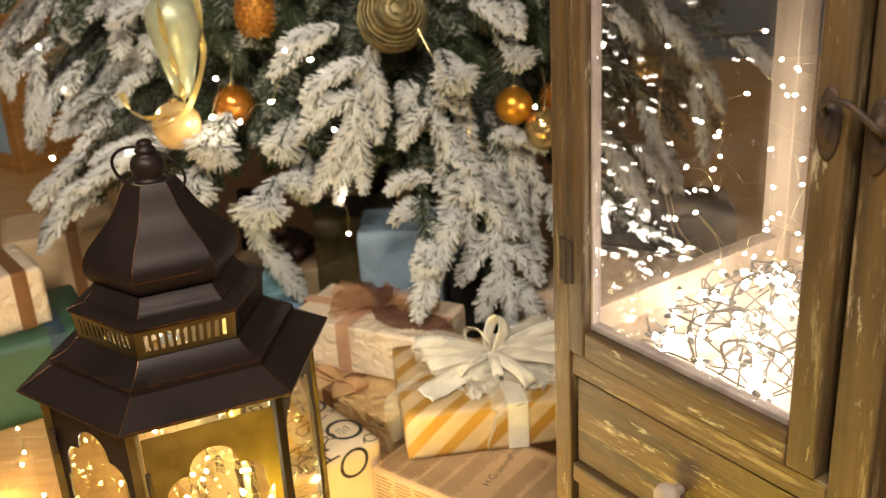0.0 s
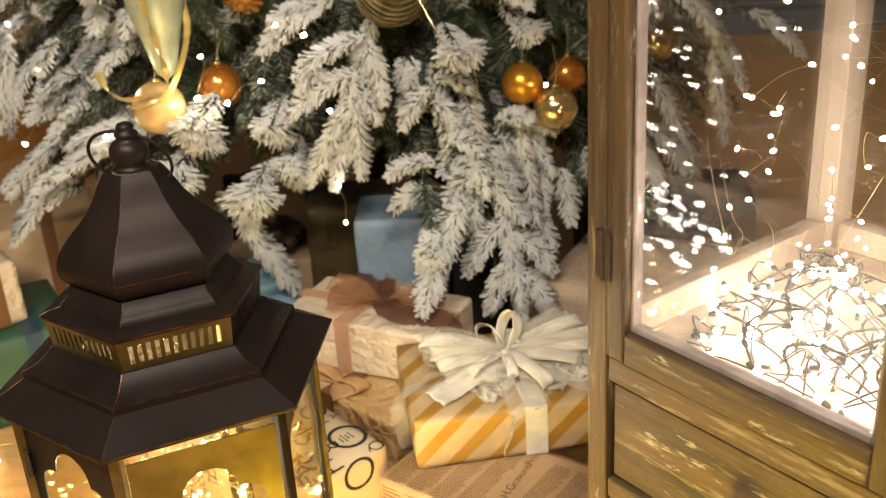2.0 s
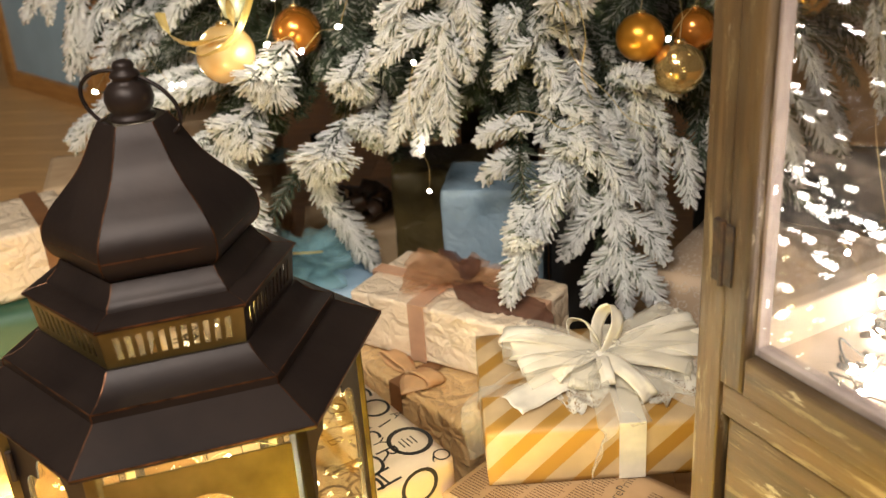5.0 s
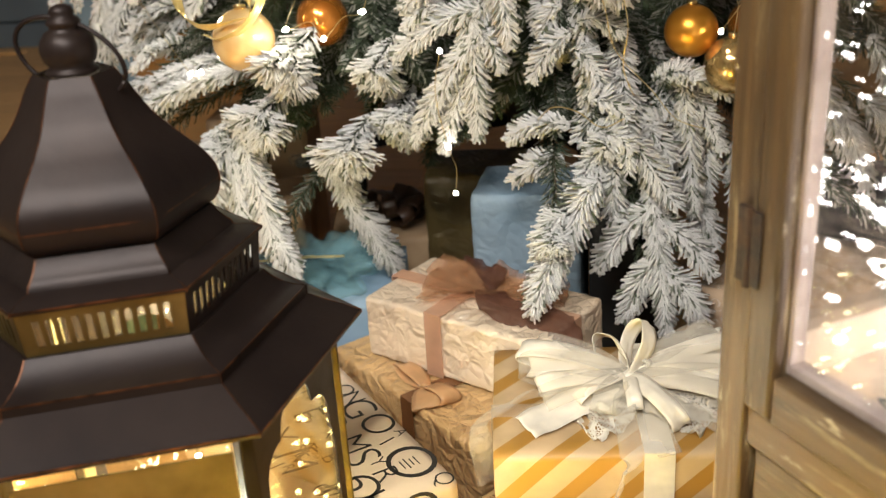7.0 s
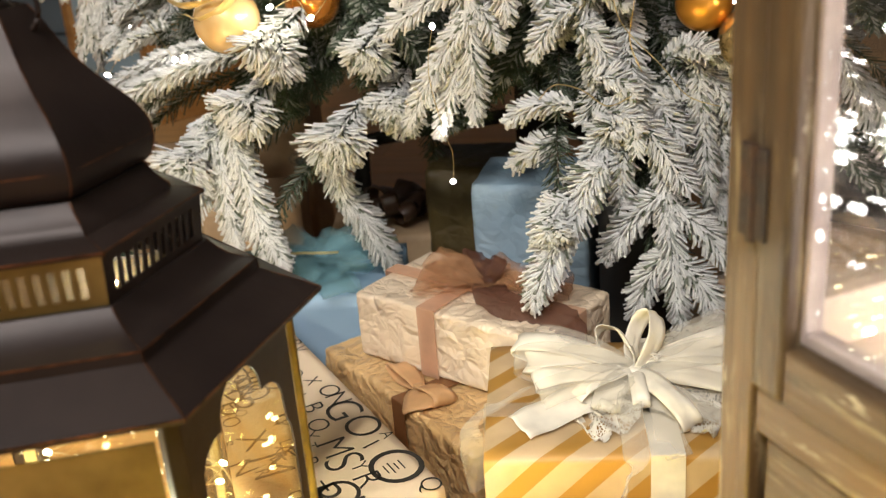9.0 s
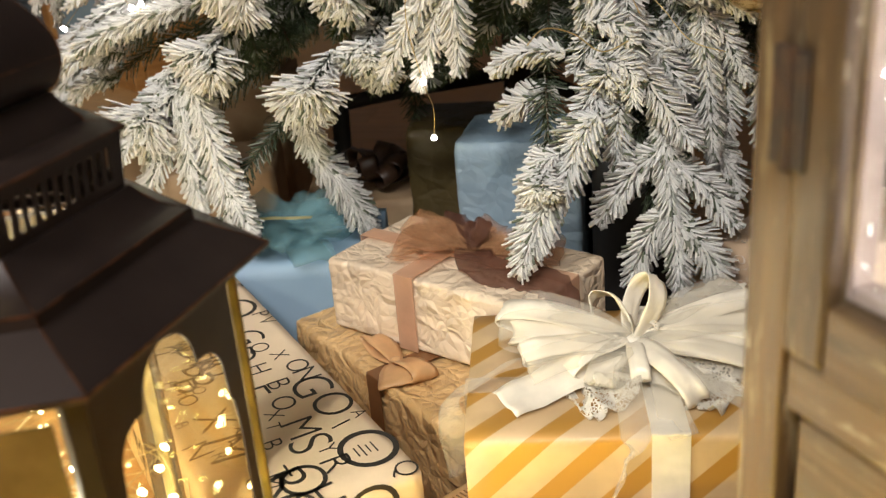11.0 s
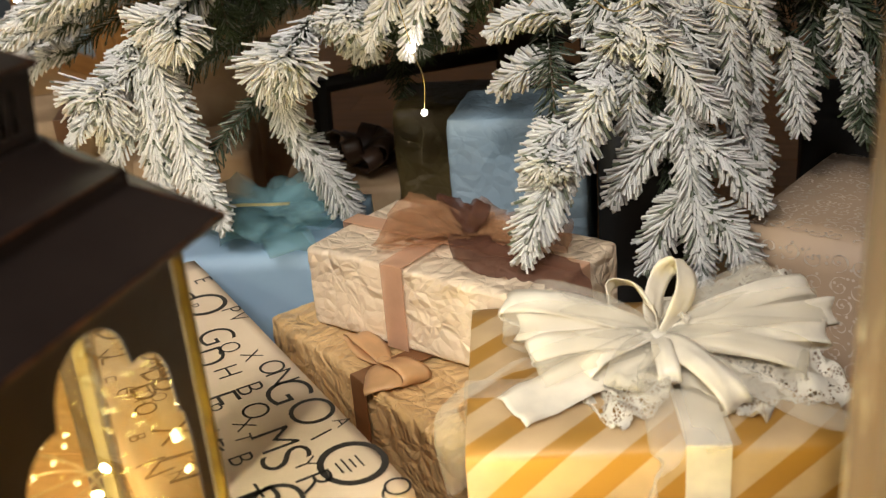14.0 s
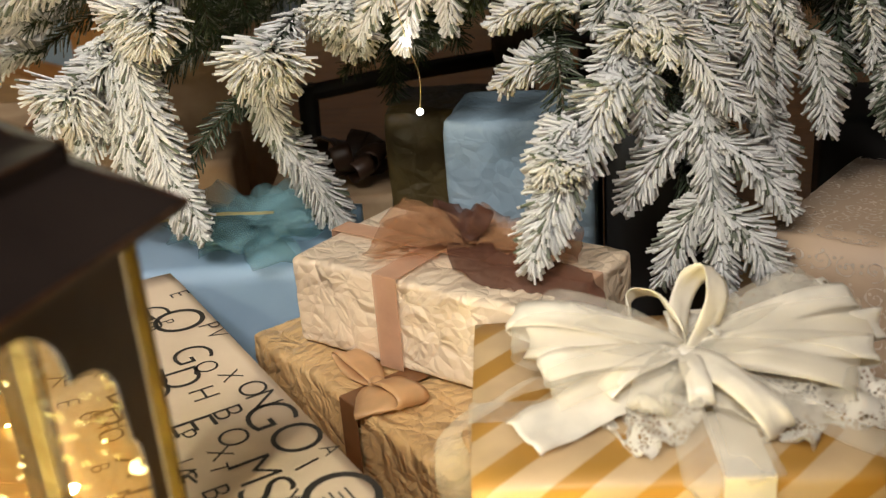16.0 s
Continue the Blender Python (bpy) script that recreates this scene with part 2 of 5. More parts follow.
def flock_material(name, white, green, share):
    """Needles with sprayed-on snow; each needle has its own tone."""
    m = bpy.data.materials.new(name)
    m.use_nodes = True
    nt = m.node_tree
    b = nt.nodes["Principled BSDF"]
    b.inputs["Roughness"].default_value = 0.85
    g = nt.nodes.new("ShaderNodeNewGeometry")
    r = nt.nodes.new("ShaderNodeValToRGB")
    r.color_ramp.elements[0].position, r.color_ramp.elements[1].position = share, share + 0.12
    r.color_ramp.elements[0].color, r.color_ramp.elements[1].color = (*green, 1), (*(0.88 * c for c in white), 1)
    e = r.color_ramp.elements.new(1.0)
    e.color = (*white, 1)
    nt.links.new(g.outputs["Random Per Island"], r.inputs[0])
    nt.links.new(r.outputs[0], b.inputs["Base Color"])
    n = nt.nodes.new("ShaderNodeTexNoise")
    n.inputs["Scale"].default_value = 700
    bp = nt.nodes.new("ShaderNodeBump")
    bp.inputs["Strength"].default_value, bp.inputs["Distance"].default_value = 0.6, 0.002
    nt.links.new(n.outputs["Fac"], bp.inputs["Height"])
    nt.links.new(bp.outputs[0], b.inputs["Normal"])
    return m


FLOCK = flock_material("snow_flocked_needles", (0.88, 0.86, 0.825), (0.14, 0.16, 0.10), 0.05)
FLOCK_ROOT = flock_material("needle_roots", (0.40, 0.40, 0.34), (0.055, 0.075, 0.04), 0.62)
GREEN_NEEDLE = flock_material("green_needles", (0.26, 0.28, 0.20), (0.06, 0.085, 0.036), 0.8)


def striped(name, pale, gold, width):
    """Diagonal gold stripes printed on wrapping paper."""
    m = material(name, pale, 0.5, scale=18, bump=0.03, coat=0.1)
    nt = m.node_tree
    b = nt.nodes["Principled BSDF"]
    old = b.inputs["Base Color"].links[0].from_socket
    tc = nt.nodes.new("ShaderNodeTexCoord")
    dot = nt.nodes.new("ShaderNodeVectorMath")
    dot.operation = "DOT_PRODUCT"
    dot.inputs[1].default_value = (0.62 / width, -0.55 / width, -0.62 / width)
    nt.links.new(tc.outputs["Object"], dot.inputs[0])
    fr = nt.nodes.new("ShaderNodeMath")
    fr.operation = "FRACT"
    nt.links.new(dot.outputs["Value"], fr.inputs[0])
    lt = nt.nodes.new("ShaderNodeMath")
    lt.operation = "LESS_THAN"
    lt.inputs[1].default_value = 0.42
    nt.links.new(fr.outputs[0], lt.inputs[0])
    mix = nt.nodes.new("ShaderNodeMix")
    mix.data_type = "RGBA"
    nt.links.new(lt.outputs[0], mix.inputs["Factor"])
    nt.links.new(old, mix.inputs["A"])
    mix.inputs["B"].default_value = (*gold, 1)
    nt.links.new(mix.outputs["Result"], b.inputs["Base Color"])
    mm = nt.nodes.new("ShaderNodeMath")
    mm.operation = "MULTIPLY"
    mm.inputs[1].default_value = 0.2
    nt.links.new(lt.outputs[0], mm.inputs[0])
    nt.links.new(mm.outputs[0], b.inputs["Metallic"])
    return m


STRIPES = striped("gold_striped_paper", (0.53, 0.37, 0.20), (0.40, 0.205, 0.035), 0.036)


def weathered(name, along):
    """Rubbed, limewashed driftwood with grain, chips and cracks along one axis."""
    m = material(name, (0.128, 0.072, 0.023), 0.58, dark=(0.028, 0.0155, 0.006), scale=26, spread=(0.28, 0.70),
                 stretch=tuple(0.10 if i == along else 1.7 for i in range(3)), bump=0.6, bump_scale=70)
    nt = m.node_tree
    b = nt.nodes["Principled BSDF"]
    tc = nt.nodes.new("ShaderNodeTexCoord")

    def layer(base, stretch, scale, detail, lo, hi, share, colour):
        mp = nt.nodes.new("ShaderNodeMapping")
        mp.inputs["Scale"].default_value = tuple(stretch if i == along else 1.5 for i in range(3))
        mp.inputs["Location"].default_value = (scale, 0.3 * scale, 0.7 * scale)
        n = nt.nodes.new("ShaderNodeTexNoise")
        n.inputs["Scale"].default_value, n.inputs["Detail"].default_value, n.inputs["Roughness"].default_value = scale, detail, 0.72
        nt.links.new(tc.outputs["Object"], mp.inputs[0])
        nt.links.new(mp.outputs[0], n.inputs["Vector"])
        r = nt.nodes.new("ShaderNodeMapRange")
        r.inputs[1].default_value, r.inputs[2].default_value, r.inputs[3].default_value, r.inputs[4].default_value = lo, hi, 0.0, share
        nt.links.new(n.outputs["Fac"], r.inputs[0])
        mix = nt.nodes.new("ShaderNodeMix")
        mix.data_type = "RGBA"
        nt.links.new(r.outputs[0], mix.inputs["Factor"])
        nt.links.new(base, mix.inputs["A"])
        mix.inputs["B"].default_value = (*colour, 1)
        return mix.outputs["Result"]

    out = b.inputs["Base Color"].links[0].from_socket
    out = layer(out, 0.6, 9, 4, 0.48, 0.70, 0.40, (0.155, 0.112, 0.055))
    out = layer(out, 0.16, 52, 10, 0.56, 0.64, 0.45, (0.42, 0.33, 0.18))
    out = layer(out, 0.35, 30, 12, 0.60, 0.64, 0.6, (0.55, 0.48, 0.34))
    out = layer(out, 0.05, 70, 6, 0.60, 0.68, 0.85, (0.025, 0.014, 0.007))
    nt.links.new(out, b.inputs["Base Color"])
    return m


WOOD_X, WOOD_Z, WOOD_Y = weathered("driftwood_rail", 0), weathered("driftwood_post", 2), weathered("driftwood_side_rail", 1)
MAUVE_WOOD = material("mauve_grey_bead", (0.36, 0.29, 0.25), 0.6, dark=(0.22, 0.17, 0.15), scale=30, bump=0.2)
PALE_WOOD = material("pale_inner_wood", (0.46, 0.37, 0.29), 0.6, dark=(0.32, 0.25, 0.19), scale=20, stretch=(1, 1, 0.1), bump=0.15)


# ---- building helpers ----
def thing(name, place=(0, 0, 0), turn=0.0, label="", category="", group=""):
    o = new(name)
    o.empty_display_size = 0.05
    o.matrix_world = pose(*place, 0, 0, turn)
    return tagged(o, label, category, group)


def part(name, bm, mat, parent=None, label="", smooth=False, bevel=0.0, thick=0.0):
    me = bpy.data.meshes.new(name)
    bmesh.ops.recalc_face_normals(bm, faces=bm.faces)
    bm.to_mesh(me)
    bm.free()
    return mesh_part(name, me, mat, parent, label, smooth, bevel, thick)


def mesh_part(name, me, mat, parent=None, label="", smooth=False, bevel=0.0, thick=0.0):
    for one in (mat if isinstance(mat, (list, tuple)) else [mat]):
        me.materials.append(one)
    if smooth:
        me.polygons.foreach_set("use_smooth", [True] * len(me.polygons))
    o = new(name, me)
    if parent:
        o.parent = parent
    if thick:
        s = o.modifiers.new("thickness", "SOLIDIFY")
        s.thickness, s.offset = thick, 0
    if bevel:
        s = o.modifiers.new("edges", "BEVEL")
        s.width, s.segments, s.limit_method = bevel, 2, "ANGLE"
    return tagged(o, label)


def block(lo, hi):
    bm = bmesh.new()
    add_block(bm, lo, hi)
    return bm


def add_block(bm, lo, hi):
    m = Matrix.Translation([(a + b) / 2 for a, b in zip(lo, hi)]) @ Matrix.Diagonal([b - a for a, b in zip(lo, hi)] + [1])
    bmesh.ops.create_cube(bm, size=1, matrix=m)


def soft_box(sx, sy, sz, cuts=14, round_off=0.008, wrinkle=0.0, seed=0.0):
    """A box on z = 0 with rounded, slightly uneven faces; x and y are centred."""
    bm = bmesh.new()
    bmesh.ops.create_cube(bm, size=1)
    bmesh.ops.subdivide_edges(bm, edges=bm.edges, cuts=cuts, use_grid_fill=True)
    h = Vector((sx / 2, sy / 2, sz / 2))
    for v in bm.verts:
        p = Vector([2 * v.co[i] * h[i] for i in range(3)])
        core = Vector([max(-h[i] + round_off, min(h[i] - round_off, p[i])) for i in range(3)])
        d = p - core
        if d.length > round_off:
            d *= round_off / d.length
        p = core + d
        q = Vector((p.x * 22 + seed, p.y * 22, p.z * 22))
        w = (0.5 * noise.noise(q) - 1.6 * abs(noise.noise(q * 1.7 + Vector((3, 1, 7)))) - 0.9 * abs(noise.noise(q * 3.9)) - 0.5 * abs(noise.noise(q * 8.3)) + 0.7) * wrinkle
        n = d.normalized() if d.length > 1e-6 else Vector((0, 0, 1))
        v.co = p + n * w + Vector((0, 0, h.z))
        if v.co.z < 0.003:
            v.co.z = max(0.0, v.co.z)
    return bm


def tube(bm, points, radius, sides=5):
    """A round wire or stem along points; radius may be one number or one for each point."""
    pts = [Vector(p) for p in points]
    rings = []
    for i, p in enumerate(pts):
        d = (pts[min(i + 1, len(pts) - 1)] - pts[max(i - 1, 0)]).normalized()
        a = d.orthogonal().normalized() if i == 0 else (rings_a - d * rings_a.dot(d)).normalized()
        rings_a = a
        b = d.cross(a)
        r = radius[i] if isinstance(radius, (list, tuple)) else radius
        rings.append([bm.verts.new(p + (a * math.cos(2 * math.pi * k / sides) + b * math.sin(2 * math.pi * k / sides)) * r) for k in range(sides)])
    for u, v in zip(rings, rings[1:]):
        for k in range(sides):
            bm.faces.new((u[k], u[(k + 1) % sides], v[(k + 1) % sides], v[k]))
    bm.faces.new(rings[0][::-1])
    bm.faces.new(rings[-1])


def lathe(bm, profile, sides=32, centre=(0, 0), turn=0.0):
    """A turned or many-sided body from (radius, z) pairs."""
    rings = []
    for r, z in profile:
        rings.append([bm.verts.new((centre[0] + r * math.cos(turn + 2 * math.pi * k / sides), centre[1] + r * math.sin(turn + 2 * math.pi * k / sides), z)) for k in range(sides)])
    for u, v in zip(rings, rings[1:]):
        for k in range(sides):
            bm.faces.new((u[k], u[(k + 1) % sides], v[(k + 1) % sides], v[k]))
    bm.faces.new(rings[0][::-1])
    bm.faces.new(rings[-1])


RUFFLE = [0.04, 0.33]


def strip(bm, points, sides):
    """A flat ribbon: points along its middle, and half-width vectors; its cloth is slightly ruffled."""
    pts, sds = [Vector(p) for p in points], [Vector(s) for s in sides]
    rows, seed = [], Vector((pts[0].x * 91 + pts[-1].z * 57, len(pts) * 3.7, pts[-1].x * 71 + sds[len(sds) // 2].x * 300))
    cols = 6
    for i, (p, s) in enumerate(zip(pts, sds)):
        d = pts[min(i + 1, len(pts) - 1)] - pts[max(i - 1, 0)]
        n = d.cross(s)
        n = n.normalized() if n.length > 1e-9 else Vector((0, 0, 1))
        row = []
        for k in range(cols):
            c = 2 * k / (cols - 1) - 1
            lift = noise.noise(seed + Vector((c * 1.3, i * RUFFLE[1], 0))) * 2.2 * RUFFLE[0] * s.length * 2
            edge = noise.noise(seed + Vector((c * 5, i * 0.5, 9))) * RUFFLE[0] * s.length if abs(c) == 1 else 0.0
            row.append(bm.verts.new(p + s * c + n * lift + s * (edge / max(s.length, 1e-6))))
        rows.append(row)
    for u, v in zip(rows, rows[1:]):
        for k in range(cols - 1):
            bm.faces.new((u[k], u[k + 1], v[k + 1], v[k]))


def ribbon_loop(bm, centre, heading, length, rise, fat, width, roll=0.0, steps=18):
    """One loop of a bow: it leaves the knot, swings out and comes back."""
    a = math.radians(heading)
    e = Vector((math.cos(a) * math.cos(rise), math.sin(a) * math.cos(rise), math.sin(rise)))
    q = Vector((-math.sin(a), math.cos(a), 0))
    p = e.cross(q) * -1
    if roll:
        rot = Matrix.Rotation(roll, 3, e)
        p, q = rot @ p, rot @ q
    pts, sds = [], []
    for i in range(steps + 1):
        t = i / steps
        s = math.sin(math.pi * t)
        pts.append(Vector(centre) + e * (length * (1 - math.cos(2 * math.pi * t)) / 2) + p * (fat * math.sin(2 * math.pi * t) * (0.45 + 0.55 * s)))
        sds.append(q * (width / 2) * (0.3 + 0.7 * min(1, 1.6 * s)))
    strip(bm, pts, sds)


def ribbon_tail(bm, points, width, turn=0.0):
    """A loose ribbon end that lies along points, with a slight twist."""
    pts = [Vector(p) for p in points]
    fine = []
    for i in range(len(pts) - 1):
        p0, p1, p2, p3 = pts[max(i - 1, 0)], pts[i], pts[i + 1], pts[min(i + 2, len(pts) - 1)]
        for k in range(6):
            t = k / 6
            fine.append(0.5 * ((2 * p1) + (p2 - p0) * t + (2 * p0 - 5 * p1 + 4 * p2 - p3) * t * t + (3 * p1 - p0 - 3 * p2 + p3) * t ** 3))
    fine.append(pts[-1])
    sds = []
    for i, p in enumerate(fine):
        d = (fine[min(i + 1, len(fine) - 1)] - fine[max(i - 1, 0)]).normalized()
        s = d.cross(Vector((0, 0, 1)))
        if s.length < 0.2:
            s = sds[-1] if sds else Vector((1, 0, 0))
        s = Matrix.Rotation(turn * math.sin(3 * i / len(fine)), 3, d) @ s.normalized()
        sds.append(s)
    strip(bm, fine, [s * width / 2 for s in sds])


def band(bm, sx, sy, sz, axis, offset, width, gap=0.0012):
    """A ribbon that runs over the top and down both sides of a box."""
    h = width / 2
    lo, hi = -h, h
    if axis == "y":
        add_block(bm, (offset + lo, -sy / 2 - gap - 0.0006, 0.001), (offset + hi, -sy / 2 - gap, sz + gap))
        add_block(bm, (offset + lo, sy / 2 + gap, 0.001), (offset + hi, sy / 2 + gap + 0.0006, sz + gap))
        add_block(bm, (offset + lo, -sy / 2 - gap, sz + gap), (offset + hi, sy / 2 + gap, sz + gap + 0.0006))
    else:
        add_block(bm, (-sx / 2 - gap - 0.0006, offset + lo, 0.001), (-sx / 2 - gap, offset + hi, sz + gap))
        add_block(bm, (sx / 2 + gap, offset + lo, 0.001), (sx / 2 + gap + 0.0006, offset + hi, sz + gap))
        add_block(bm, (-sx / 2 - gap, offset + lo, sz + gap), (sx / 2 + gap, offset + hi, sz + gap + 0.0006))


def glyph_mesh(text, size):
    """One flat printed word or letter as a mesh."""
    c = bpy.data.curves.new("glyph", "FONT")
    c.body, c.size, c.align_x, c.align_y, c.resolution_u = text, size, "CENTER", "CENTER", 5
    c.offset = -0.012 * size
    o = bpy.data.objects.new("glyph", c)
    me = bpy.data.meshes.new_from_object(o)
    bpy.data.objects.remove(o)
    bpy.data.curves.remove(c)
    return me


def letters(name, items, place, mat, parent, label=""):
    """Printed letters, each a part: (text, x, y, size, turn, stretch) on a sheet that lies at place."""
    for text, x, y, size, turn, wide in items:
        me = glyph_mesh(text, size)
        me.transform(place @ pose(x, y, 0, 0, 0, turn) @ Matrix.Diagonal((wide, 1, 1, 1)))
        mesh_part(name, me, mat, parent, label)


# ---- room ----
def room_wall(name, lo, hi, mat):
    return tagged(part(name, block(lo, hi), mat), "plain painted wall that closes the room", "wall", kind="structure")


room_wall("wall_north", (-3.6, 4.45, 0), (3.2, 4.6, 2.7), PLASTER)
room_wall("wall_south", (-3.6, -2.6, 0), (3.2, -2.45, 2.7), PLASTER)
room_wall("wall_west", (-3.75, -2.6, 0), (-3.6, 4.6, 2.7), PLASTER)
room_wall("wall_east", (3.2, -2.6, 0), (3.35, 4.6, 2.7), PLASTER)
tagged(part("ceiling", block((-3.75, -2.6, 2.7), (3.35, 4.6, 2.8)), PLASTER), "plain cream ceiling", "ceiling", kind="structure")
floor = tagged(part("floor", block((-3.6, -2.45, -0.06), (3.2, 4.45, -0.012)), OAK_FLOOR), "honey oak plank floor under the tree", "floor", kind="structure")
board = bpy.data.meshes.new("plank")
bm = block((-0.6, -0.0685, -0.012), (0.6, 0.0685, 0))
bmesh.ops.bevel(bm, geom=bm.edges[:], offset=0.0012, segments=1, affect="EDGES")
bm.to_mesh(board)
bm.free()
board.materials.append(OAK_FLOOR)
for j in range(50):
    for i in range(6):
        y = -2.38 + j * 0.138
        x = -3.0 + i * 1.2 + (0.6 if j % 2 else 0.0) + 0.17 * (j % 3)
        if x + 0.6 < 3.2 and x - 0.6 > -3.6:
            o = new("plank", board)
            o.parent, o.location = floor, (x, y, 0)

# grey-blue boarded wainscot along the far wall
wains = tagged(part("wainscot", block((-3.6, 4.43, 0), (3.2, 4.45, 1.0)), WALL_PAINT), "grey-blue painted board panelling", "panelling", kind="structure")
for i in range(5):
    b = part("panel_board", block((-3.6, 4.405, 0.11 + i * 0.18), (3.2, 4.43, 0.28 + i * 0.18)), WALL_PAINT, wains, bevel=0.004)
part("skirting", block((-3.6, 4.395, 0), (3.2, 4.43, 0.10)), WALL_PAINT, wains, bevel=0.004)


def ceiling_lamp(x, y):
    o = thing("ceiling_lamp", (x, y, 2.58), 0, "round white ceiling lamp, lit", "lamp")
    bm = bmesh.new()
    lathe(bm, [(0.30, 0.0), (0.36, 0.02), (0.37, 0.05), (0.36, 0.115), (0.2, 0.12)], 40)
    part("housing", bm, PLASTER, o, smooth=False)


ceiling_lamp(-0.8, -0.3)
ceiling_lamp(0.12, -0.7)


# pine-framed glazed door leaf standing against the wall side
def pine_window():
    o = thing("glazed_pine_cabinet", (-1.62, 3.50, 0.0), -38, "honey pine cabinet door with pale blue glass", "cabinet")
    w, h, s = 0.62, 1.2, 0.06
    part("stile", block((-w / 2, -0.02, 0), (-w / 2 + s, 0.02, h)), FRAME_WOOD, o, bevel=0.004)
    part("stile", block((w / 2 - s, -0.02, 0), (w / 2, 0.02, h)), FRAME_WOOD, o, bevel=0.004)
    part("rail", block((-w / 2 + s, -0.02, 0), (w / 2 - s, 0.02, s)), FRAME_WOOD, o, bevel=0.004)
    part("rail", block((-w / 2 + s, -0.02, h - s), (w / 2 - s, 0.02, h)), FRAME_WOOD, o, bevel=0.004)
    part("pane", block((-w / 2 + s, -0.004, s), (w / 2 - s, 0.004, h - s)), PALE_BLUE, o, "pale blue glass")
    part("body", block((-w / 2, 0.022, 0), (w / 2, 0.35, h)), FRAME_WOOD, o, bevel=0.004)


PALE_BLUE = material("pale_blue_glass", (0.38, 0.55, 0.66), 0.2, scale=4)
pine_window()


# ---- weathered display cabinet with drawers ----
def display_cabinet():
    W, D = 0.387, 0.387
    o = thing("display_cabinet", (0.117, 1.005, 0), math.degrees(math.atan2(-0.826, 0.563)), "weathered brown wooden display cabinet with glass door and drawers", "cabinet")
    # x runs along the front, y to the back
    Z0, Z1 = 0.0, 1.15
    for x in (0.0, W - 0.038):
        wide = 0.026 if x == 0 else 0.038
        part("post", block((x, 0, Z0), (x + wide, 0.036, Z1)), WOOD_Z, o, bevel=0.002)
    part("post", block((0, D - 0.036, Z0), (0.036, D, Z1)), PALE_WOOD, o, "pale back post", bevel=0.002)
    part("post", block((W - 0.036, D - 0.036, Z0), (W, D, Z1)), WOOD_Z, o, bevel=0.002)
    # rails across the front between the drawers
    for lo, hi in ((0.437, 0.466), (0.297, 0.321), (0.157, 0.181), (0.02, 0.045)):
        part("rail", block((0.0262, 0.002, lo), (W - 0.0382, 0.032, hi)), WOOD_X, o, bevel=0.003)
    part("rail", block((0.0262, 0.002, Z1 - 0.03), (W - 0.0382, 0.032, Z1)), WOOD_X, o, bevel=0.003)
    # drawers with turned knobs
    for lo, hi in ((0.325, 0.433), (0.185, 0.293), (0.049, 0.153)):
        d = part("drawer", block((0.0300, 0.0075, lo), (W - 0.0420, 0.026, hi)), WOOD_X, o, bevel=0.0015)
        bm = bmesh.new()
        lathe(bm, [(0.0075, 0.0), (0.007, 0.008), (0.0135, 0.014), (0.015, 0.02), (0.0125, 0.026), (0.005, 0.0285)], 20)
        bm.transform(Matrix.Translation((0.182, 0.008, (lo + hi) / 2 - 0.012)) @ pose(0, 0, 0, 90, 0, 0))
        part("knob", bm, PALE_WOOD, d, "pale turned wooden knob", smooth=True)
    # lower carcass and the floor of the glass case
    part("side_panel", block((0.004, 0.037, 0.03), (0.016, D - 0.037, 0.466)), WOOD_Y, o)
    part("side_panel", block((W - 0.016, 0.037, 0.03), (W - 0.004, D - 0.037, 0.466)), WOOD_Y, o)
    part("back_panel", block((0.037, D - 0.016, 0.03), (W - 0.037, D - 0.004, 0.466)), WOOD_X, o)
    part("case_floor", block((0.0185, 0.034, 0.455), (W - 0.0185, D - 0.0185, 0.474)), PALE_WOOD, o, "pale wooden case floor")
    # glass case: rails and panes at both sides and behind
    for x in (0.003, W - 0.027):
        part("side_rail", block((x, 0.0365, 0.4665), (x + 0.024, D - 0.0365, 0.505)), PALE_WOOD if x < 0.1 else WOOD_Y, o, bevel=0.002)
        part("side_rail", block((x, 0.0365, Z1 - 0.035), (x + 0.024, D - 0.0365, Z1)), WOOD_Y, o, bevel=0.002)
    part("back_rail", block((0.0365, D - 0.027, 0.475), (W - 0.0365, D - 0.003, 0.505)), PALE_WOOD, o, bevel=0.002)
    part("back_rail", block((0.0365, D - 0.027, Z1 - 0.035), (W - 0.0365, D - 0.003, Z1)), WOOD_X, o, bevel=0.002)
    for lo, hi in (((0.013, 0.0365, 0.5052), (0.016, D - 0.0365, Z1 - 0.0352)), ((W - 0.016, 0.0365, 0.5052), (W - 0.013, D - 0.0365, Z1 - 0.0352)), ((0.0365, D - 0.016, 0.5052), (W - 0.0365, D - 0.013, Z1 - 0.0352))):
        part("pane", block(lo, hi), GLASS, o, "clear glass pane").visible_shadow = False
    # door
    door = part("door", block((0.0285, -0.004, 0.4685), (0.052, 0.018, Z1 - 0.031)), WOOD_Z, o, "glazed door, closed", bevel=0.003)
    part("stile", block((0.3085, -0.004, 0.4675), (0.3385, 0.018, Z1 - 0.031)), WOOD_Z, door, bevel=0.003)
    part("door_rail", block((0.0522, -0.004, 0.4675), (0.3083, 0.018, 0.5)), WOOD_X, door, bevel=0.003)
    part("door_rail", block((0.0522, -0.004, Z1 - 0.066), (0.3083, 0.018, Z1 - 0.031)), WOOD_X, door, bevel=0.003)
    bm = bmesh.new()
    add_block(bm, (0.0522, 0.006, 0.5002), (0.0555, 0.0178, Z1 - 0.067))
    add_block(bm, (0.302, 0.006, 0.5002), (0.3083, 0.0178, Z1 - 0.067))
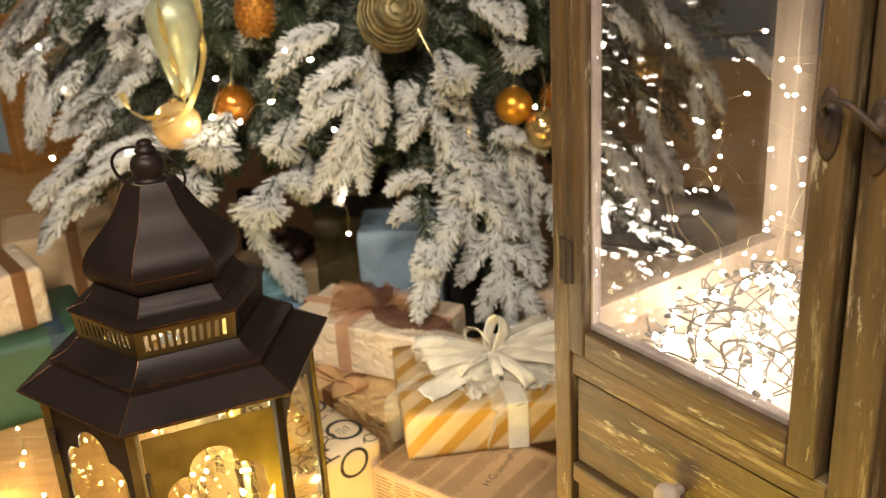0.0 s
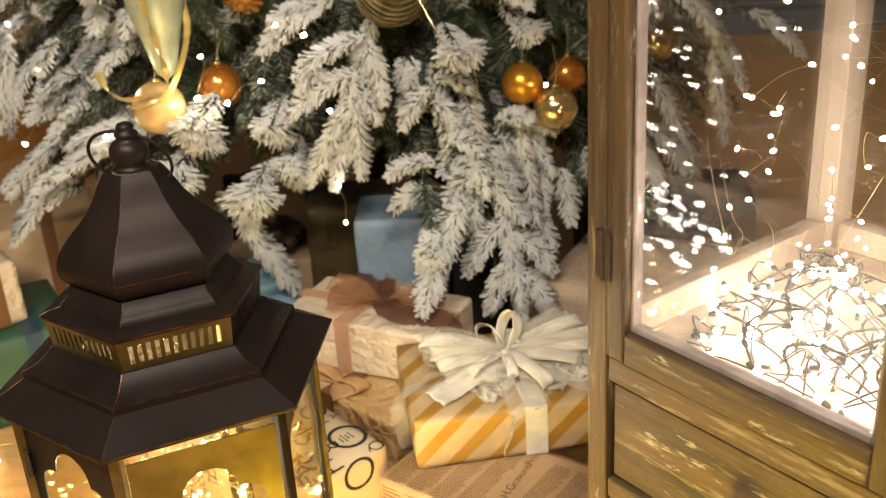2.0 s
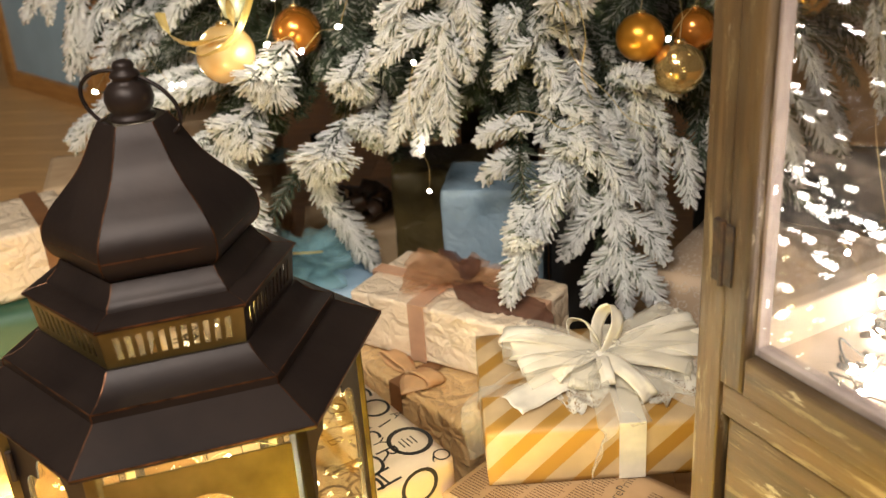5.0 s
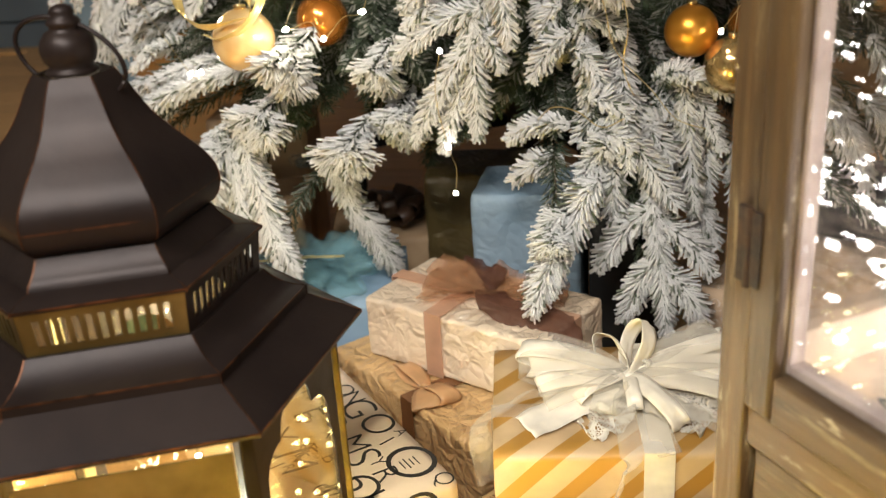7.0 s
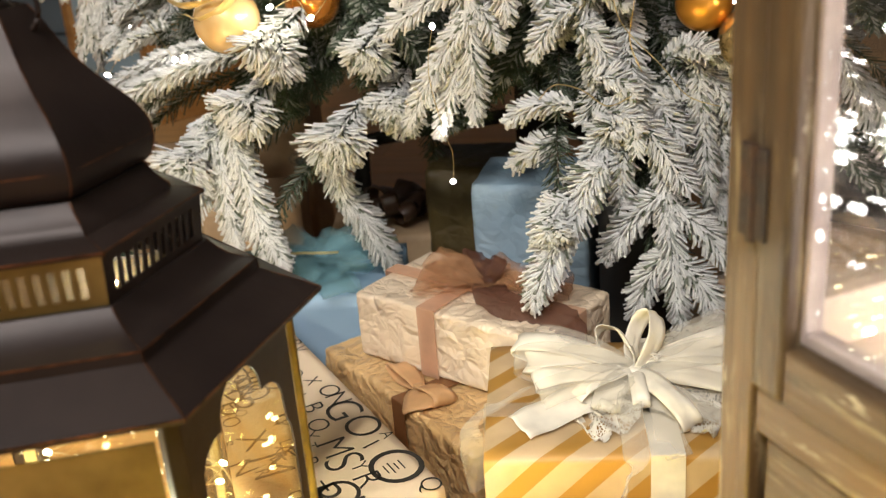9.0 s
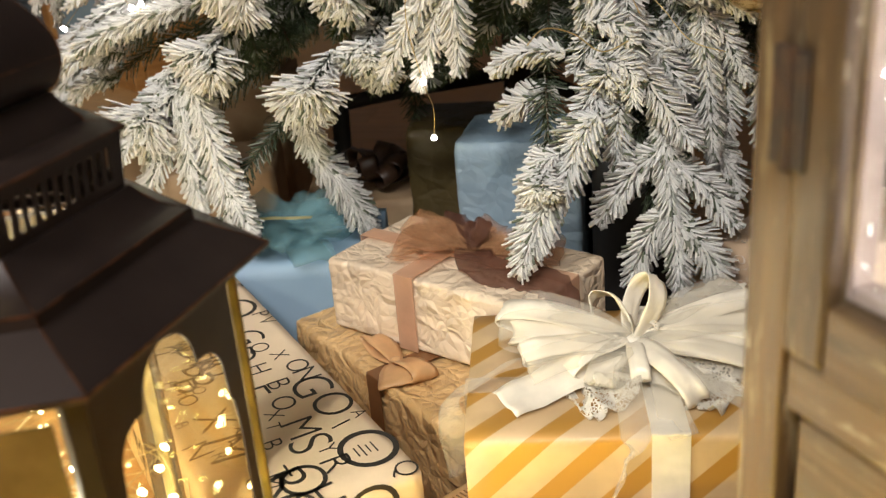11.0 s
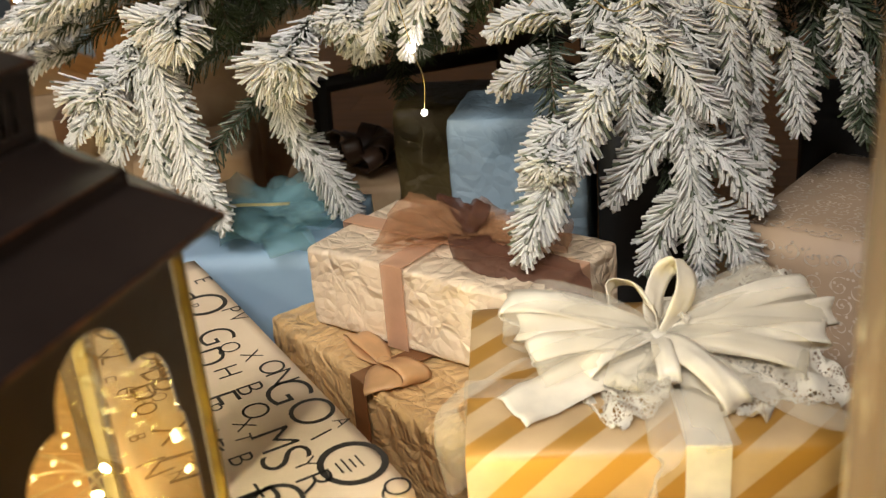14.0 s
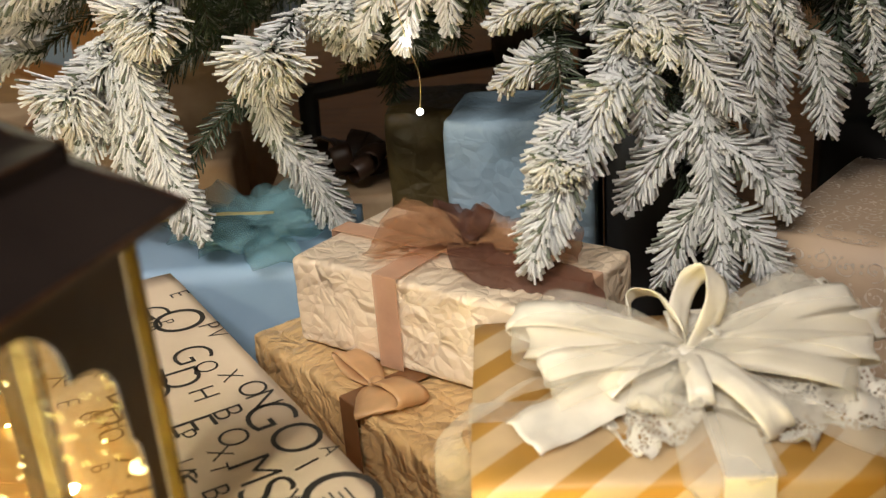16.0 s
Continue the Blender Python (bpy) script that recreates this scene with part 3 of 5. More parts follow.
    add_block(bm, (0.0557, 0.006, 0.5002), (0.3018, 0.0178, 0.507))
    part("glazing_bead", bm, MAUVE_WOOD, door, "pale glazing bead", bevel=0.001)
    part("pane", block((0.0558, 0.010, 0.5072), (0.3017, 0.013, Z1 - 0.0672)), GLASS, door, "clear glass pane").visible_shadow = False
    # added strips behind the door's edges that block light leaking through the gaps
    part("leak_strip", block((0.3345, 0.0185, 0.468), (0.3488, 0.031, Z1 - 0.031)), WOOD_Z, o)
    part("leak_strip", block((0.0262, 0.0185, 0.468), (0.0345, 0.031, Z1 - 0.031)), WOOD_Z, o)
    # hinge leaves
    for z in (0.575, 1.02):
        hin = part("hinge", block((0.016, -0.0056, z - 0.024), (0.0255, -0.0008, z + 0.024)), IRON, o, "rusty iron hinge", bevel=0.001)
        bm = bmesh.new()
        tube(bm, [(0.0268, -0.006, z - 0.025), (0.0268, -0.006, z + 0.025)], 0.0024, 8)
        part("pin", bm, IRON, hin)
        part("leaf", block((0.028, -0.0062, z - 0.024), (0.037, -0.0042, z + 0.024)), IRON, hin, bevel=0.001)
    # hook latch on two plates
    def oval(x, z, y):
        bm = bmesh.new()
        lathe(bm, [(1.0, 0.0), (1.0, 0.0016), (0.86, 0.0026), (0.55, 0.0030), (0.50, 0.0055), (0.30, 0.0072), (0.05, 0.0076)], 24)
        bm.transform(Matrix.Translation((x, y, z)) @ pose(0, 0, 0, 90, 0, 0) @ Matrix.Diagonal((0.0105, 0.029, 1, 1)))
        return bm
    latch = part("latch", oval(0.3225, 0.780, -0.0042), IRON, o, "dark iron hook latch", smooth=True)
    part("plate", oval(0.362, 0.777, -0.0004), IRON, latch, smooth=True)
    bm = bmesh.new()
    tube(bm, [(0.3225, -0.009, 0.786), (0.3225, -0.016, 0.796), (0.331, -0.019, 0.803), (0.346, -0.019, 0.802), (0.358, -0.017, 0.794), (0.366, -0.013, 0.786), (0.372, -0.009, 0.781)], 0.0029, 8)
    part("hook", bm, IRON, latch, smooth=True)
    # plinth and roof
    part("top_board", block((-0.02, -0.02, Z1 + 0.001), (W + 0.02, D + 0.02, Z1 + 0.022)), WOOD_X, o, bevel=0.004)
    bm = bmesh.new()
    lathe(bm, [(0.26, Z1 + 0.023), (0.245, Z1 + 0.035), (0.06, Z1 + 0.17), (0.05, Z1 + 0.18)], 4, (W / 2, D / 2), math.pi / 4)
    part("roof", bm, WOOD_X, o)
    return o


cabinet = display_cabinet()
CAB = cabinet.matrix_world.copy()


def light_heap(name, label, spots, wire_mat, bulb_mat, bulb_r, wire_r, seed, runs, socket_mat=None):
    """A tangled heap of fairy lights: one cable through jittered spots, a bulb at each."""
    rnd = random.Random(seed)
    o = thing(name, (0, 0, 0), 0, label, "string lights")
    order = list(spots)
    for a in range(0, len(order), runs):
        run = order[a:a + runs + 1]
        pts = []
        for p, q in zip(run, run[1:]):
            mid = (Vector(p) + Vector(q)) / 2 + Vector((rnd.uniform(-1, 1), rnd.uniform(-1, 1), rnd.uniform(0, 1))) * 0.022
            pts += [Vector(p), mid]
        pts.append(Vector(run[-1]))
        fine = []
        for i in range(len(pts) - 1):
            p0, p1, p2, p3 = pts[max(i - 1, 0)], pts[i], pts[i + 1], pts[min(i + 2, len(pts) - 1)]
            for k in range(5):
                t = k / 5
                fine.append(0.5 * ((2 * p1) + (p2 - p0) * t + (2 * p0 - 5 * p1 + 4 * p2 - p3) * t * t + (3 * p1 - p0 - 3 * p2 + p3) * t ** 3))
        fine.append(pts[-1])
        if len(fine) > 2:
            bm = bmesh.new()
            tube(bm, fine, wire_r, 5)
            part("cable", bm, wire_mat, o, smooth=True)
    bulb = bpy.data.meshes.new("bulb")
    bm = bmesh.new()
    bmesh.ops.create_icosphere(bm, subdivisions=2, radius=bulb_r)
    for v in bm.verts:
        v.co.z *= 1.5
    bm.to_mesh(bulb)
    bm.free()
    bulb.materials.append(bulb_mat)
    cup = bpy.data.meshes.new("socket")
    bm = bmesh.new()
    lathe(bm, [(bulb_r * 0.5, -0.012), (bulb_r * 0.8, -0.008), (bulb_r * 0.8, -0.003)], 8)
    bm.to_mesh(cup)
    bm.free()
    cup.materials.append(wire_mat)
    for p in order:
        b = new("bulb", bulb)
        b.parent = o
        b.matrix_local = pose(*p, rnd.uniform(0, 150), rnd.uniform(0, 150), rnd.uniform(0, 360))
        if socket_mat:
            c = new("socket", cup)
            c.parent = b
    return o


rnd = random.Random(11)
spots = []
for i in range(135):
    r = rnd.random() ** 0.55
    a = rnd.uniform(0, 2 * math.pi)
    x, y = 0.205 + 0.17 * r * math.cos(a), 0.18 + 0.16 * r * math.sin(a)
    x, y = min(max(x, 0.042), 0.345), min(max(y, 0.046), 0.345)
    z = 0.479 + 0.10 * (1 - r) * rnd.random() + (0.02 * rnd.random() if rnd.random() < 0.3 else 0)
    spots.append(tuple(CAB @ Vector((x, y, z))))
spots.sort(key=lambda p: (round(p[0] * 22), round(p[1] * 22), p[2]))
light_heap("fairy_lights", "tangled heap of lit white fairy lights on grey cable", spots, WIRE_DARK, BULB_WHITE, 0.0038, 0.0010, 3, 15, WIRE_DARK)
# loops of bare cable that stand up out of the heap
loops = thing("cable_tangle", (0, 0, 0), 0, "loose grey cable loops among lit fairy lights", "string lights")
for i in range(20):
    x, y, z = rnd.uniform(0.08, 0.32), rnd.uniform(0.05, 0.26), 0.484
    turn, wide, tall = rnd.uniform(0, 6.3), rnd.uniform(0.025, 0.06), rnd.uniform(0.015, 0.065)
    run = []
    for k in range(25):
        f = k / 24
        px, py = x + wide * (f - 0.5) * math.cos(turn) * 1.6 + 0.012 * math.sin(9 * f + i), y + wide * (f - 0.5) * math.sin(turn) * 1.6 + 0.012 * math.cos(7 * f + i)
        run.append(CAB @ Vector((min(max(px, 0.035), 0.355), min(max(py, 0.036), 0.36), z + tall * math.sin(math.pi * f))))
    for lead in (0.0, math.pi):
        bm = bmesh.new()
        tube(bm, [p + Vector((math.cos(2.2 * k + lead), math.sin(2.2 * k + lead), 0.4 * math.sin(2.2 * k + lead))) * 0.0013 for k, p in enumerate(run)], 0.0010, 5)
        part("cable", bm, WIRE_DARK, loops, smooth=True)
# bulbs added above the heap in place of its reflections in the panes
spots = []
for i in range(100):
    x, y = rnd.uniform(0.045, 0.335), rnd.uniform(0.06, 0.335)
    spots.append(tuple(CAB @ Vector((x, y, 0.53 + 0.26 * rnd.random() ** 1.3))))
spots.sort(key=lambda p: (round(p[0] * 14), round(p[2] * 20)))
light_heap("fairy_lights", "lit bulbs on hair-thin wire that stand in for a heap's reflections in glass", spots, WIRE_GOLD, BULB_WHITE, 0.0020, 0.00018, 13, 6)


# ---- six-sided metal lantern ----
def lantern():
    o = thing("metal_lantern", (-0.305, 1.032, 0), -97.5, "dark bronze six-sided metal lantern with onion roof and glass panels", "lantern")
    six = math.pi / 3

    def tier(name, profile, mat, label="", parent=o):
        bm = bmesh.new()
        lathe(bm, profile, 6)
        bmesh.ops.delete(bm, geom=[f for f in bm.faces if len(f.verts) == 6], context="FACES_ONLY")
        for e in bm.edges:
            e.smooth = len(e.link_faces) == 2 and e.calc_face_angle() < 0.5
        made = part(name, bm, mat, parent, label, smooth=True, thick=0.0012)
        # rubbed copper along the hips and the lower rim
        bm = bmesh.new()
        for k in range(6):
            tube(bm, [((r + 0.0005) * math.cos(six * k), (r + 0.0005) * math.sin(six * k), z) for r, z in profile[1:]], 0.0007, 4)
        r, z = max(profile)
        tube(bm, [(r * math.cos(six * k), r * math.sin(six * k), z) for k in range(7)], 0.0008, 4)
        part("worn_edge", bm, COPPER_EDGE, made, "copper rubbed bare along the edges")
        return made


    def finer(profile, steps=4):
        """The same outline with smooth points in between."""
        out = []
        for i in range(len(profile) - 1):
            p0, p1, p2, p3 = (Vector(profile[max(0, min(len(profile) - 1, i + k))]) for k in (-1, 0, 1, 2))
            for k in range(steps):
                t = k / steps
                out.append(tuple(0.5 * ((2 * p1) + (p2 - p0) * t + (2 * p0 - 5 * p1 + 4 * p2 - p3) * t * t + (3 * p1 - p0 - 3 * p2 + p3) * t ** 3)))
        return out + [profile[-1]]


    tier("eave", [(0.150, 0.4665), (0.174, 0.4655), (0.1745, 0.468), (0.134, 0.4885), (0.10, 0.4885)], BRONZE)
    tier("lower_tier", [(0.12, 0.4887), (0.1345, 0.4887), (0.1345, 0.4955), (0.126, 0.4975), (0.117, 0.502), (0.109, 0.508), (0.1045, 0.5135), (0.09, 0.5137)], BRONZE)
    # pierced gallery: six panels with upright slots
    R0, R1, z0, z1 = 0.1015, 0.105, 0.5139, 0.546
    for k in range(6):
        a, b = six * k, six * (k + 1)
        p0, p1 = Vector((R0 * math.cos(a), R0 * math.sin(a), 0)), Vector((R0 * math.cos(b), R0 * math.sin(b), 0))
        q0, q1 = Vector((R1 * math.cos(a), R1 * math.sin(a), 0)), Vector((R1 * math.cos(b), R1 * math.sin(b), 0))

        def spot(u, v):
            return p0.lerp(p1, u).lerp(q0.lerp(q1, u), v) + Vector((0, 0, z0 + (z1 - z0) * v))
        bm = bmesh.new()
        us = [0.0, 0.06]
        for i in range(11):
            us += [0.085 + i * 0.0775, 0.085 + i * 0.0775 + 0.042]
        us += [1.0]
        us = sorted(us)
        grid = {}
        vs = (0.0, 0.2, 0.8, 1.0)
        for i, u in enumerate(us):
            for j, v in enumerate(vs):
                grid[i, j] = bm.verts.new(spot(u, v))
        for i in range(len(us) - 1):
            for j in range(3):
                hole = j == 1 and i >= 2 and i % 2 == 0 and i < 24
                if not hole:
                    bm.faces.new((grid[i, j], grid[i + 1, j], grid[i + 1, j + 1], grid[i, j + 1]))
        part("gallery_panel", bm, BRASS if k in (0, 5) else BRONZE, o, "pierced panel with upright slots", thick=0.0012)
    tier("cornice", [(0.09, 0.5462), (0.1075, 0.5462), (0.108, 0.548), (0.101, 0.5505), (0.088, 0.5525), (0.0865, 0.556), (0.083, 0.559), (0.0785, 0.5635), (0.0745, 0.5705), (0.06, 0.5715)], BRONZE)
    tier("onion_roof", finer([(0.068, 0.5717), (0.0735, 0.5722), (0.079, 0.5765), (0.0825, 0.584), (0.0832, 0.592), (0.081, 0.601), (0.0745, 0.611), (0.0645, 0.6215), (0.054, 0.632), (0.0445, 0.6435), (0.037, 0.656), (0.031, 0.667), (0.0255, 0.675)]), BRONZE)
    bm = bmesh.new()
    lathe(bm, [(0.0205, 0.6751), (0.0225, 0.677), (0.0205, 0.6795), (0.0175, 0.681), (0.0215, 0.685), (0.0235, 0.692), (0.022, 0.699), (0.017, 0.7045), (0.012, 0.7065), (0.0125, 0.7085), (0.0145, 0.7105), (0.0125, 0.7135), (0.0095, 0.715), (0.0105, 0.718), (0.0085, 0.7215), (0.003, 0.723)], 28)
    for v in bm.verts:
        v.co = Vector((v.co.x * 0.79, v.co.y * 0.79, 0.6735 + (v.co.z - 0.6751) * 0.95))
    fin = part("finial", bm, BRONZE, o, "turned ball finial", smooth=True)
    bm = bmesh.new()
    pts = [Matrix.Translation((0, 0, 0.684)) @ pose(0, 0, 0, 0, 0, 98) @ pose(0, 0, 0, 0, 24, 0) @ Vector((0.039 * math.cos(2 * math.pi * i / 40), 0.0, 0.024 * math.sin(2 * math.pi * i / 40))) for i in range(41)]
    tube(bm, pts, 0.0017, 8)
    part("ring", bm, BRONZE, fin, "loose carrying ring", smooth=True)
    # body: posts, arched panels, panes
    RB, zt, zb = 0.152, 0.4650, 0.035
    for k in range(6):
        a = six * k
        c = Vector((RB * math.cos(a), RB * math.sin(a), 0))
        w = 0.0032 if k == 2 else 0.0055
        bm = block((-w, -w, zb), (w, w, zt))
        bm.transform(Matrix.Translation(c * 0.985) @ pose(0, 0, 0, 0, 0, math.degrees(a)))
        # posts 1 and 2 are brass too; their darker metals stand for shade
        part("post", bm, {1: BRONZE, 2: SHADED_BRASS}.get(k, BRASS), o, "metal corner post", bevel=0.0015)
    side = RB
    for k in range(6):
        am = six * (k + 0.5)
        apo = RB * math.cos(six / 2) - 0.002
        lean = 1.5 if k == 0 else 0.0
        frame_m = pose(0, 0, 0, 0, 0, math.degrees(am) + 90) @ Matrix.Translation((0, -apo, 0)) @ pose(0, 0, 0, lean, 0, 0)
        half = side / 2 - 0.008
        top = 0.452 if k == 0 else 0.463

        rise = {0: 0.0, 1: 0.024}.get(k, 0.008)

        def arch(u):
            h = 0.36
            for cx, cz, r in ((0.0, 0.398, 0.026), (-0.030, 0.374, 0.022), (0.030, 0.374, 0.022), (-0.047, 0.345, 0.012), (0.047, 0.345, 0.012)):
                if abs(u - cx) < r:
                    h = max(h if h > 0.361 else 0, rise + cz + math.sqrt(r * r - (u - cx) ** 2))
            return h
        bm = bmesh.new()
        n = 44
        lim = half - 0.009
        xs = [-lim + 2 * lim * i / n for i in range(n + 1)]
        lows = [bm.verts.new((x, 0, arch(x))) for x in xs]
        highs = [bm.verts.new((x, 0, top)) for x in xs]
        for i in range(n):
            bm.faces.new((lows[i], lows[i + 1], highs[i + 1], highs[i]))
        for s in (-1, 1):
            v = [bm.verts.new(p) for p in ((s * lim, 0, zb), (s * half, 0, zb), (s * half, 0, top), (s * lim, 0, top))]
            bm.faces.new(v)
        v = [bm.verts.new(p) for p in ((-lim, 0, zb), (lim, 0, zb), (lim, 0, zb + 0.03), (-lim, 0, zb + 0.03))]
        bm.faces.new(v)
        bm.transform(frame_m)
        # bronze in place of brass puts the unlit faces' shade into the colour
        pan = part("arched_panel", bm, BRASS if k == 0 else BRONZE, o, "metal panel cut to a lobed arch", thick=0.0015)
        bm = block((-half + 0.001, 0.002, zb + 0.002), (half - 0.001, 0.0032, top - 0.002))
        bm.transform(frame_m)
        part("pane", bm, LANTERN_GLASS, pan, "clear glass").visible_shadow = False
        if k in (0, 5):
            for z in (0.40, 0.12):
                bm = bmesh.new()
                tube(bm, [(-half + 0.001, -0.004, z - 0.014), (-half + 0.001, -0.004, z + 0.014)], 0.0028, 8)
                bm.transform(frame_m)
                part("hinge", bm, IRON, pan)
    tier("base", [(0.165, 0.0), (0.17, 0.006), (0.166, 0.018), (0.156, 0.0345), (0.12, 0.0348)], BRONZE)
    return o


lantern()
rnd = random.Random(5)
spots = []
for i in range(120):
    a, r = rnd.uniform(0, 2 * math.pi), 0.115 * rnd.random() ** 0.5
    spots.append((-0.305 + r * math.cos(a), 1.032 + r * math.sin(a), 0.05 + 0.35 * rnd.random() * (1 - 0.25 * r / 0.115)))
spots.sort(key=lambda p: round(p[2] * 14))
light_heap("fairy_lights", "warm lit fairy lights on thin gold wire inside a lantern", spots, WIRE_GOLD, BULB_WARM, 0.0022, 0.0004, 8, 12)
rnd = random.Random(6)
spots = [(-0.76 + 0.16 * rnd.uniform(-1, 1), 1.46 + 0.2 * rnd.uniform(-1, 1), 0.006 + 0.015 * rnd.random()) for i in range(16)]
light_heap("fairy_lights", "warm lit fairy lights lying on the floor", spots, WIRE_GOLD, BULB_WARM, 0.0024, 0.0004, 9, 8)
rnd = random.Random(7)
spots = []
for i in range(40):
    r, a = 0.11 * rnd.random() ** 0.5, rnd.uniform(0, 2 * math.pi)
    spots.append((-0.06 + r * math.cos(a), 0.80 + r * math.sin(a), 0.006 + 0.11 * (1 - r / 0.12) * rnd.random()))
light_heap("fairy_lights", "warm lit fairy lights heaped on the floor before the presents", spots, WIRE_GOLD, BULB_WARM, 0.0024, 0.0004, 10, 7)


# ---- presents ----
def gift(name, centre, turn, size, mat, label, wrinkle=0.0, round_off=0.006, cuts=14, seed=0.0, part_name="wrapping", group="presents under the tree"):
    o = thing(name, centre, turn, label, "gift box", group)
    body = part(part_name, soft_box(*size, cuts, round_off, wrinkle, seed), mat, o, smooth=True)
    return o, body


def corner_box(corner, turn, sx, sy):
    """The centre of a box whose near left corner and turn are known."""
    a = math.radians(turn)
    return (corner[0] + math.cos(a) * sx / 2 - math.sin(a) * sy / 2, corner[1] + math.sin(a) * sx / 2 + math.cos(a) * sy / 2)


def bow_loops(parent, knot, mat, specs, label, knot_r=0.010, thick=0.0006, steps=18):
    """A bow: the knot is a part, each loop of ribbon a part of the bow."""
    bm = bmesh.new()
    bmesh.ops.create_icosphere(bm, subdivisions=2, radius=knot_r, matrix=Matrix.Translation(knot) @ Matrix.Diagonal((1.2, 1, 0.8, 1)))
    b = part("bow", bm, mat, parent, label, smooth=True)
    for heading, length, rise, fat, width, roll in specs:
        bm = bmesh.new()
        ribbon_loop(bm, knot, heading, length, rise, fat, width, roll, steps)
        part("loop", bm, mat, b, smooth=True, thick=thick)
    return b


# long box in letter paper
LX, LY, LZ = 0.52, 0.165, 0.19
turn = math.degrees(math.atan2(-0.771, 0.637))
ax, ay = Vector((0.637, -0.771, 0)), Vector((0.771, 0.637, 0))
c = Vector((-0.107, 1.265, 0)) - ax * LX / 2 - ay * LY / 2
o, body = gift("letter_print_gift", (c.x, c.y, 0), turn, (LX, LY, LZ), LETTER_PAPER, "long gift box in beige paper printed with black capital letters", round_off=0.004)


def sheet(u, v, size, text, turn=0.0, wide=1.0):
    return (text, -LX / 2 + 0.02 + u, LY / 2 + v, size, turn, wide)


rnd = random.Random(21)
print_items = [sheet(0.445, -0.028, 0.078, "O", 4, 1.05), sheet(0.292, -0.021, 0.036, "N"), sheet(0.317, -0.027, 0.058, "G"), sheet(0.359, -0.023, 0.056, "O"), sheet(0.396, -0.030, 0.03, "I", 12),
               sheet(0.38, -0.063, 0.046, "M"), sheet(0.408, -0.066, 0.058, "S"), sheet(0.253, -0.057, 0.032, "H"), sheet(0.293, -0.051, 0.034, "B"), sheet(0.216, -0.065, 0.05, "D"),
               sheet(0.18, -0.044, 0.05, "G"), sheet(0.295, -0.08, 0.05, "E"), sheet(0.455, -0.092, 0.06, "O"), sheet(0.105, -0.033, 0.07, "O"), sheet(0.238, -0.029, 0.026, "X"), sheet(0.389, -0.008, 0.02, "A"), sheet(0.449, -0.058, 0.04, "R"),
               sheet(0.27, -0.022, 0.034, "O"), sheet(0.33, -0.06, 0.034, "O"), sheet(0.345, -0.075, 0.024, "X"), sheet(0.425, -0.055, 0.026, "Y"), sheet(0.49, -0.012, 0.03, "Q", -10), sheet(0.21, -0.04, 0.028, "Q"), sheet(0.135, -0.012, 0.028, "P"), sheet(0.155, -0.012, 0.026, "V")]
for i in range(80):
    u, v = rnd.uniform(0.0, 0.49), -rnd.uniform(0.075, 0.155) if i < 56 else -rnd.uniform(0.012, 0.15)
    if i >= 56 and u > 0.12:
        u *= 0.25
    print_items.append(sheet(u, v, rnd.choice((0.02, 0.028, 0.036, 0.05, 0.06)), rnd.choice("ABCDEGHLMNOPRSTWX"), rnd.uniform(-12, 12)))
letters("letter", print_items, Matrix.Translation((0, 0, LZ + 0.0006)), INK, o)
# tiny caption lines inside the large letter
bm = bmesh.new()
for k, w in enumerate((0.016, 0.012, 0.019, 0.014)):
    add_block(bm, (-LX / 2 + 0.465 - w / 2, LY / 2 - 0.02 - k * 0.0055, LZ + 0.0003), (-LX / 2 + 0.465 + w / 2, LY / 2 - 0.0188 - k * 0.0055, LZ + 0.0007))
part("caption_lines", bm, INK, o)
# the same print on the near end and the long side
ends = [(rnd.choice("ABDEFGLMNOPRSJW"), rnd.uniform(-0.065, 0.065), rnd.uniform(-0.07, 0.075), rnd.choice((0.03, 0.045, 0.07)), rnd.uniform(-15, 15), 1.0) for i in range(14)]
letters("letter", ends, Matrix.Translation((LX / 2 + 0.0006, 0, LZ / 2)) @ pose(0, 0, 0, 90, 0, 90), INK, o)
sides = [(rnd.choice("ABDEFGLMNOPRSHW"), rnd.uniform(-0.23, 0.23), rnd.uniform(-0.08, 0.08), rnd.choice((0.025, 0.04, 0.06)), rnd.uniform(-15, 15), 1.0) for i in range(34)]
letters("letter", sides, Matrix.Translation((0, -LY / 2 - 0.0006, LZ / 2)) @ pose(0, 0, 0, 90, 0, 0), INK, o)

# box in newspaper-print paper
turn = -38.0
NX, NY, NZ = 0.29, 0.17, 0.158
cx, cy = corner_box((-0.122, 1.238), turn, NX, NY)
o, body = gift("newsprint_gift", (cx, cy, 0), turn, (NX, NY, NZ), NEWS_PAPER, "brown gift box in newspaper-print paper under a striped one", round_off=0.003)
bm = bmesh.new()
rnd = random.Random(4)
for col in range(7):
    for row in range(34):
        if col == 4:
            continue
        x0 = -NX / 2 + 0.008 + col * 0.0355
        y0 = -NY / 2 + 0.006 + row * 0.0042
        w = 0.031 * rnd.uniform(0.75, 1.0)
        if y0 < NY / 2 - 0.006:
            x = x0
            while x < x0 + w:
                ww = rnd.uniform(0.0015, 0.0045)
                add_block(bm, (x, y0, NZ + 0.0003), (min(x + ww, x0 + w), y0 + 0.0014, NZ + 0.0006))
                x += ww + 0.001
tagged(part("small_print", bm, INK_BROWN, o, "small lines of printed text"), kind="stuff")
letters("headline", [("H.GravurePrint", 0.014, 0.020, 0.0175, 96, 1.0)], Matrix.Translation((0, 0, NZ + 0.0010)), INK, o, "printed headline")
bm = bmesh.new()
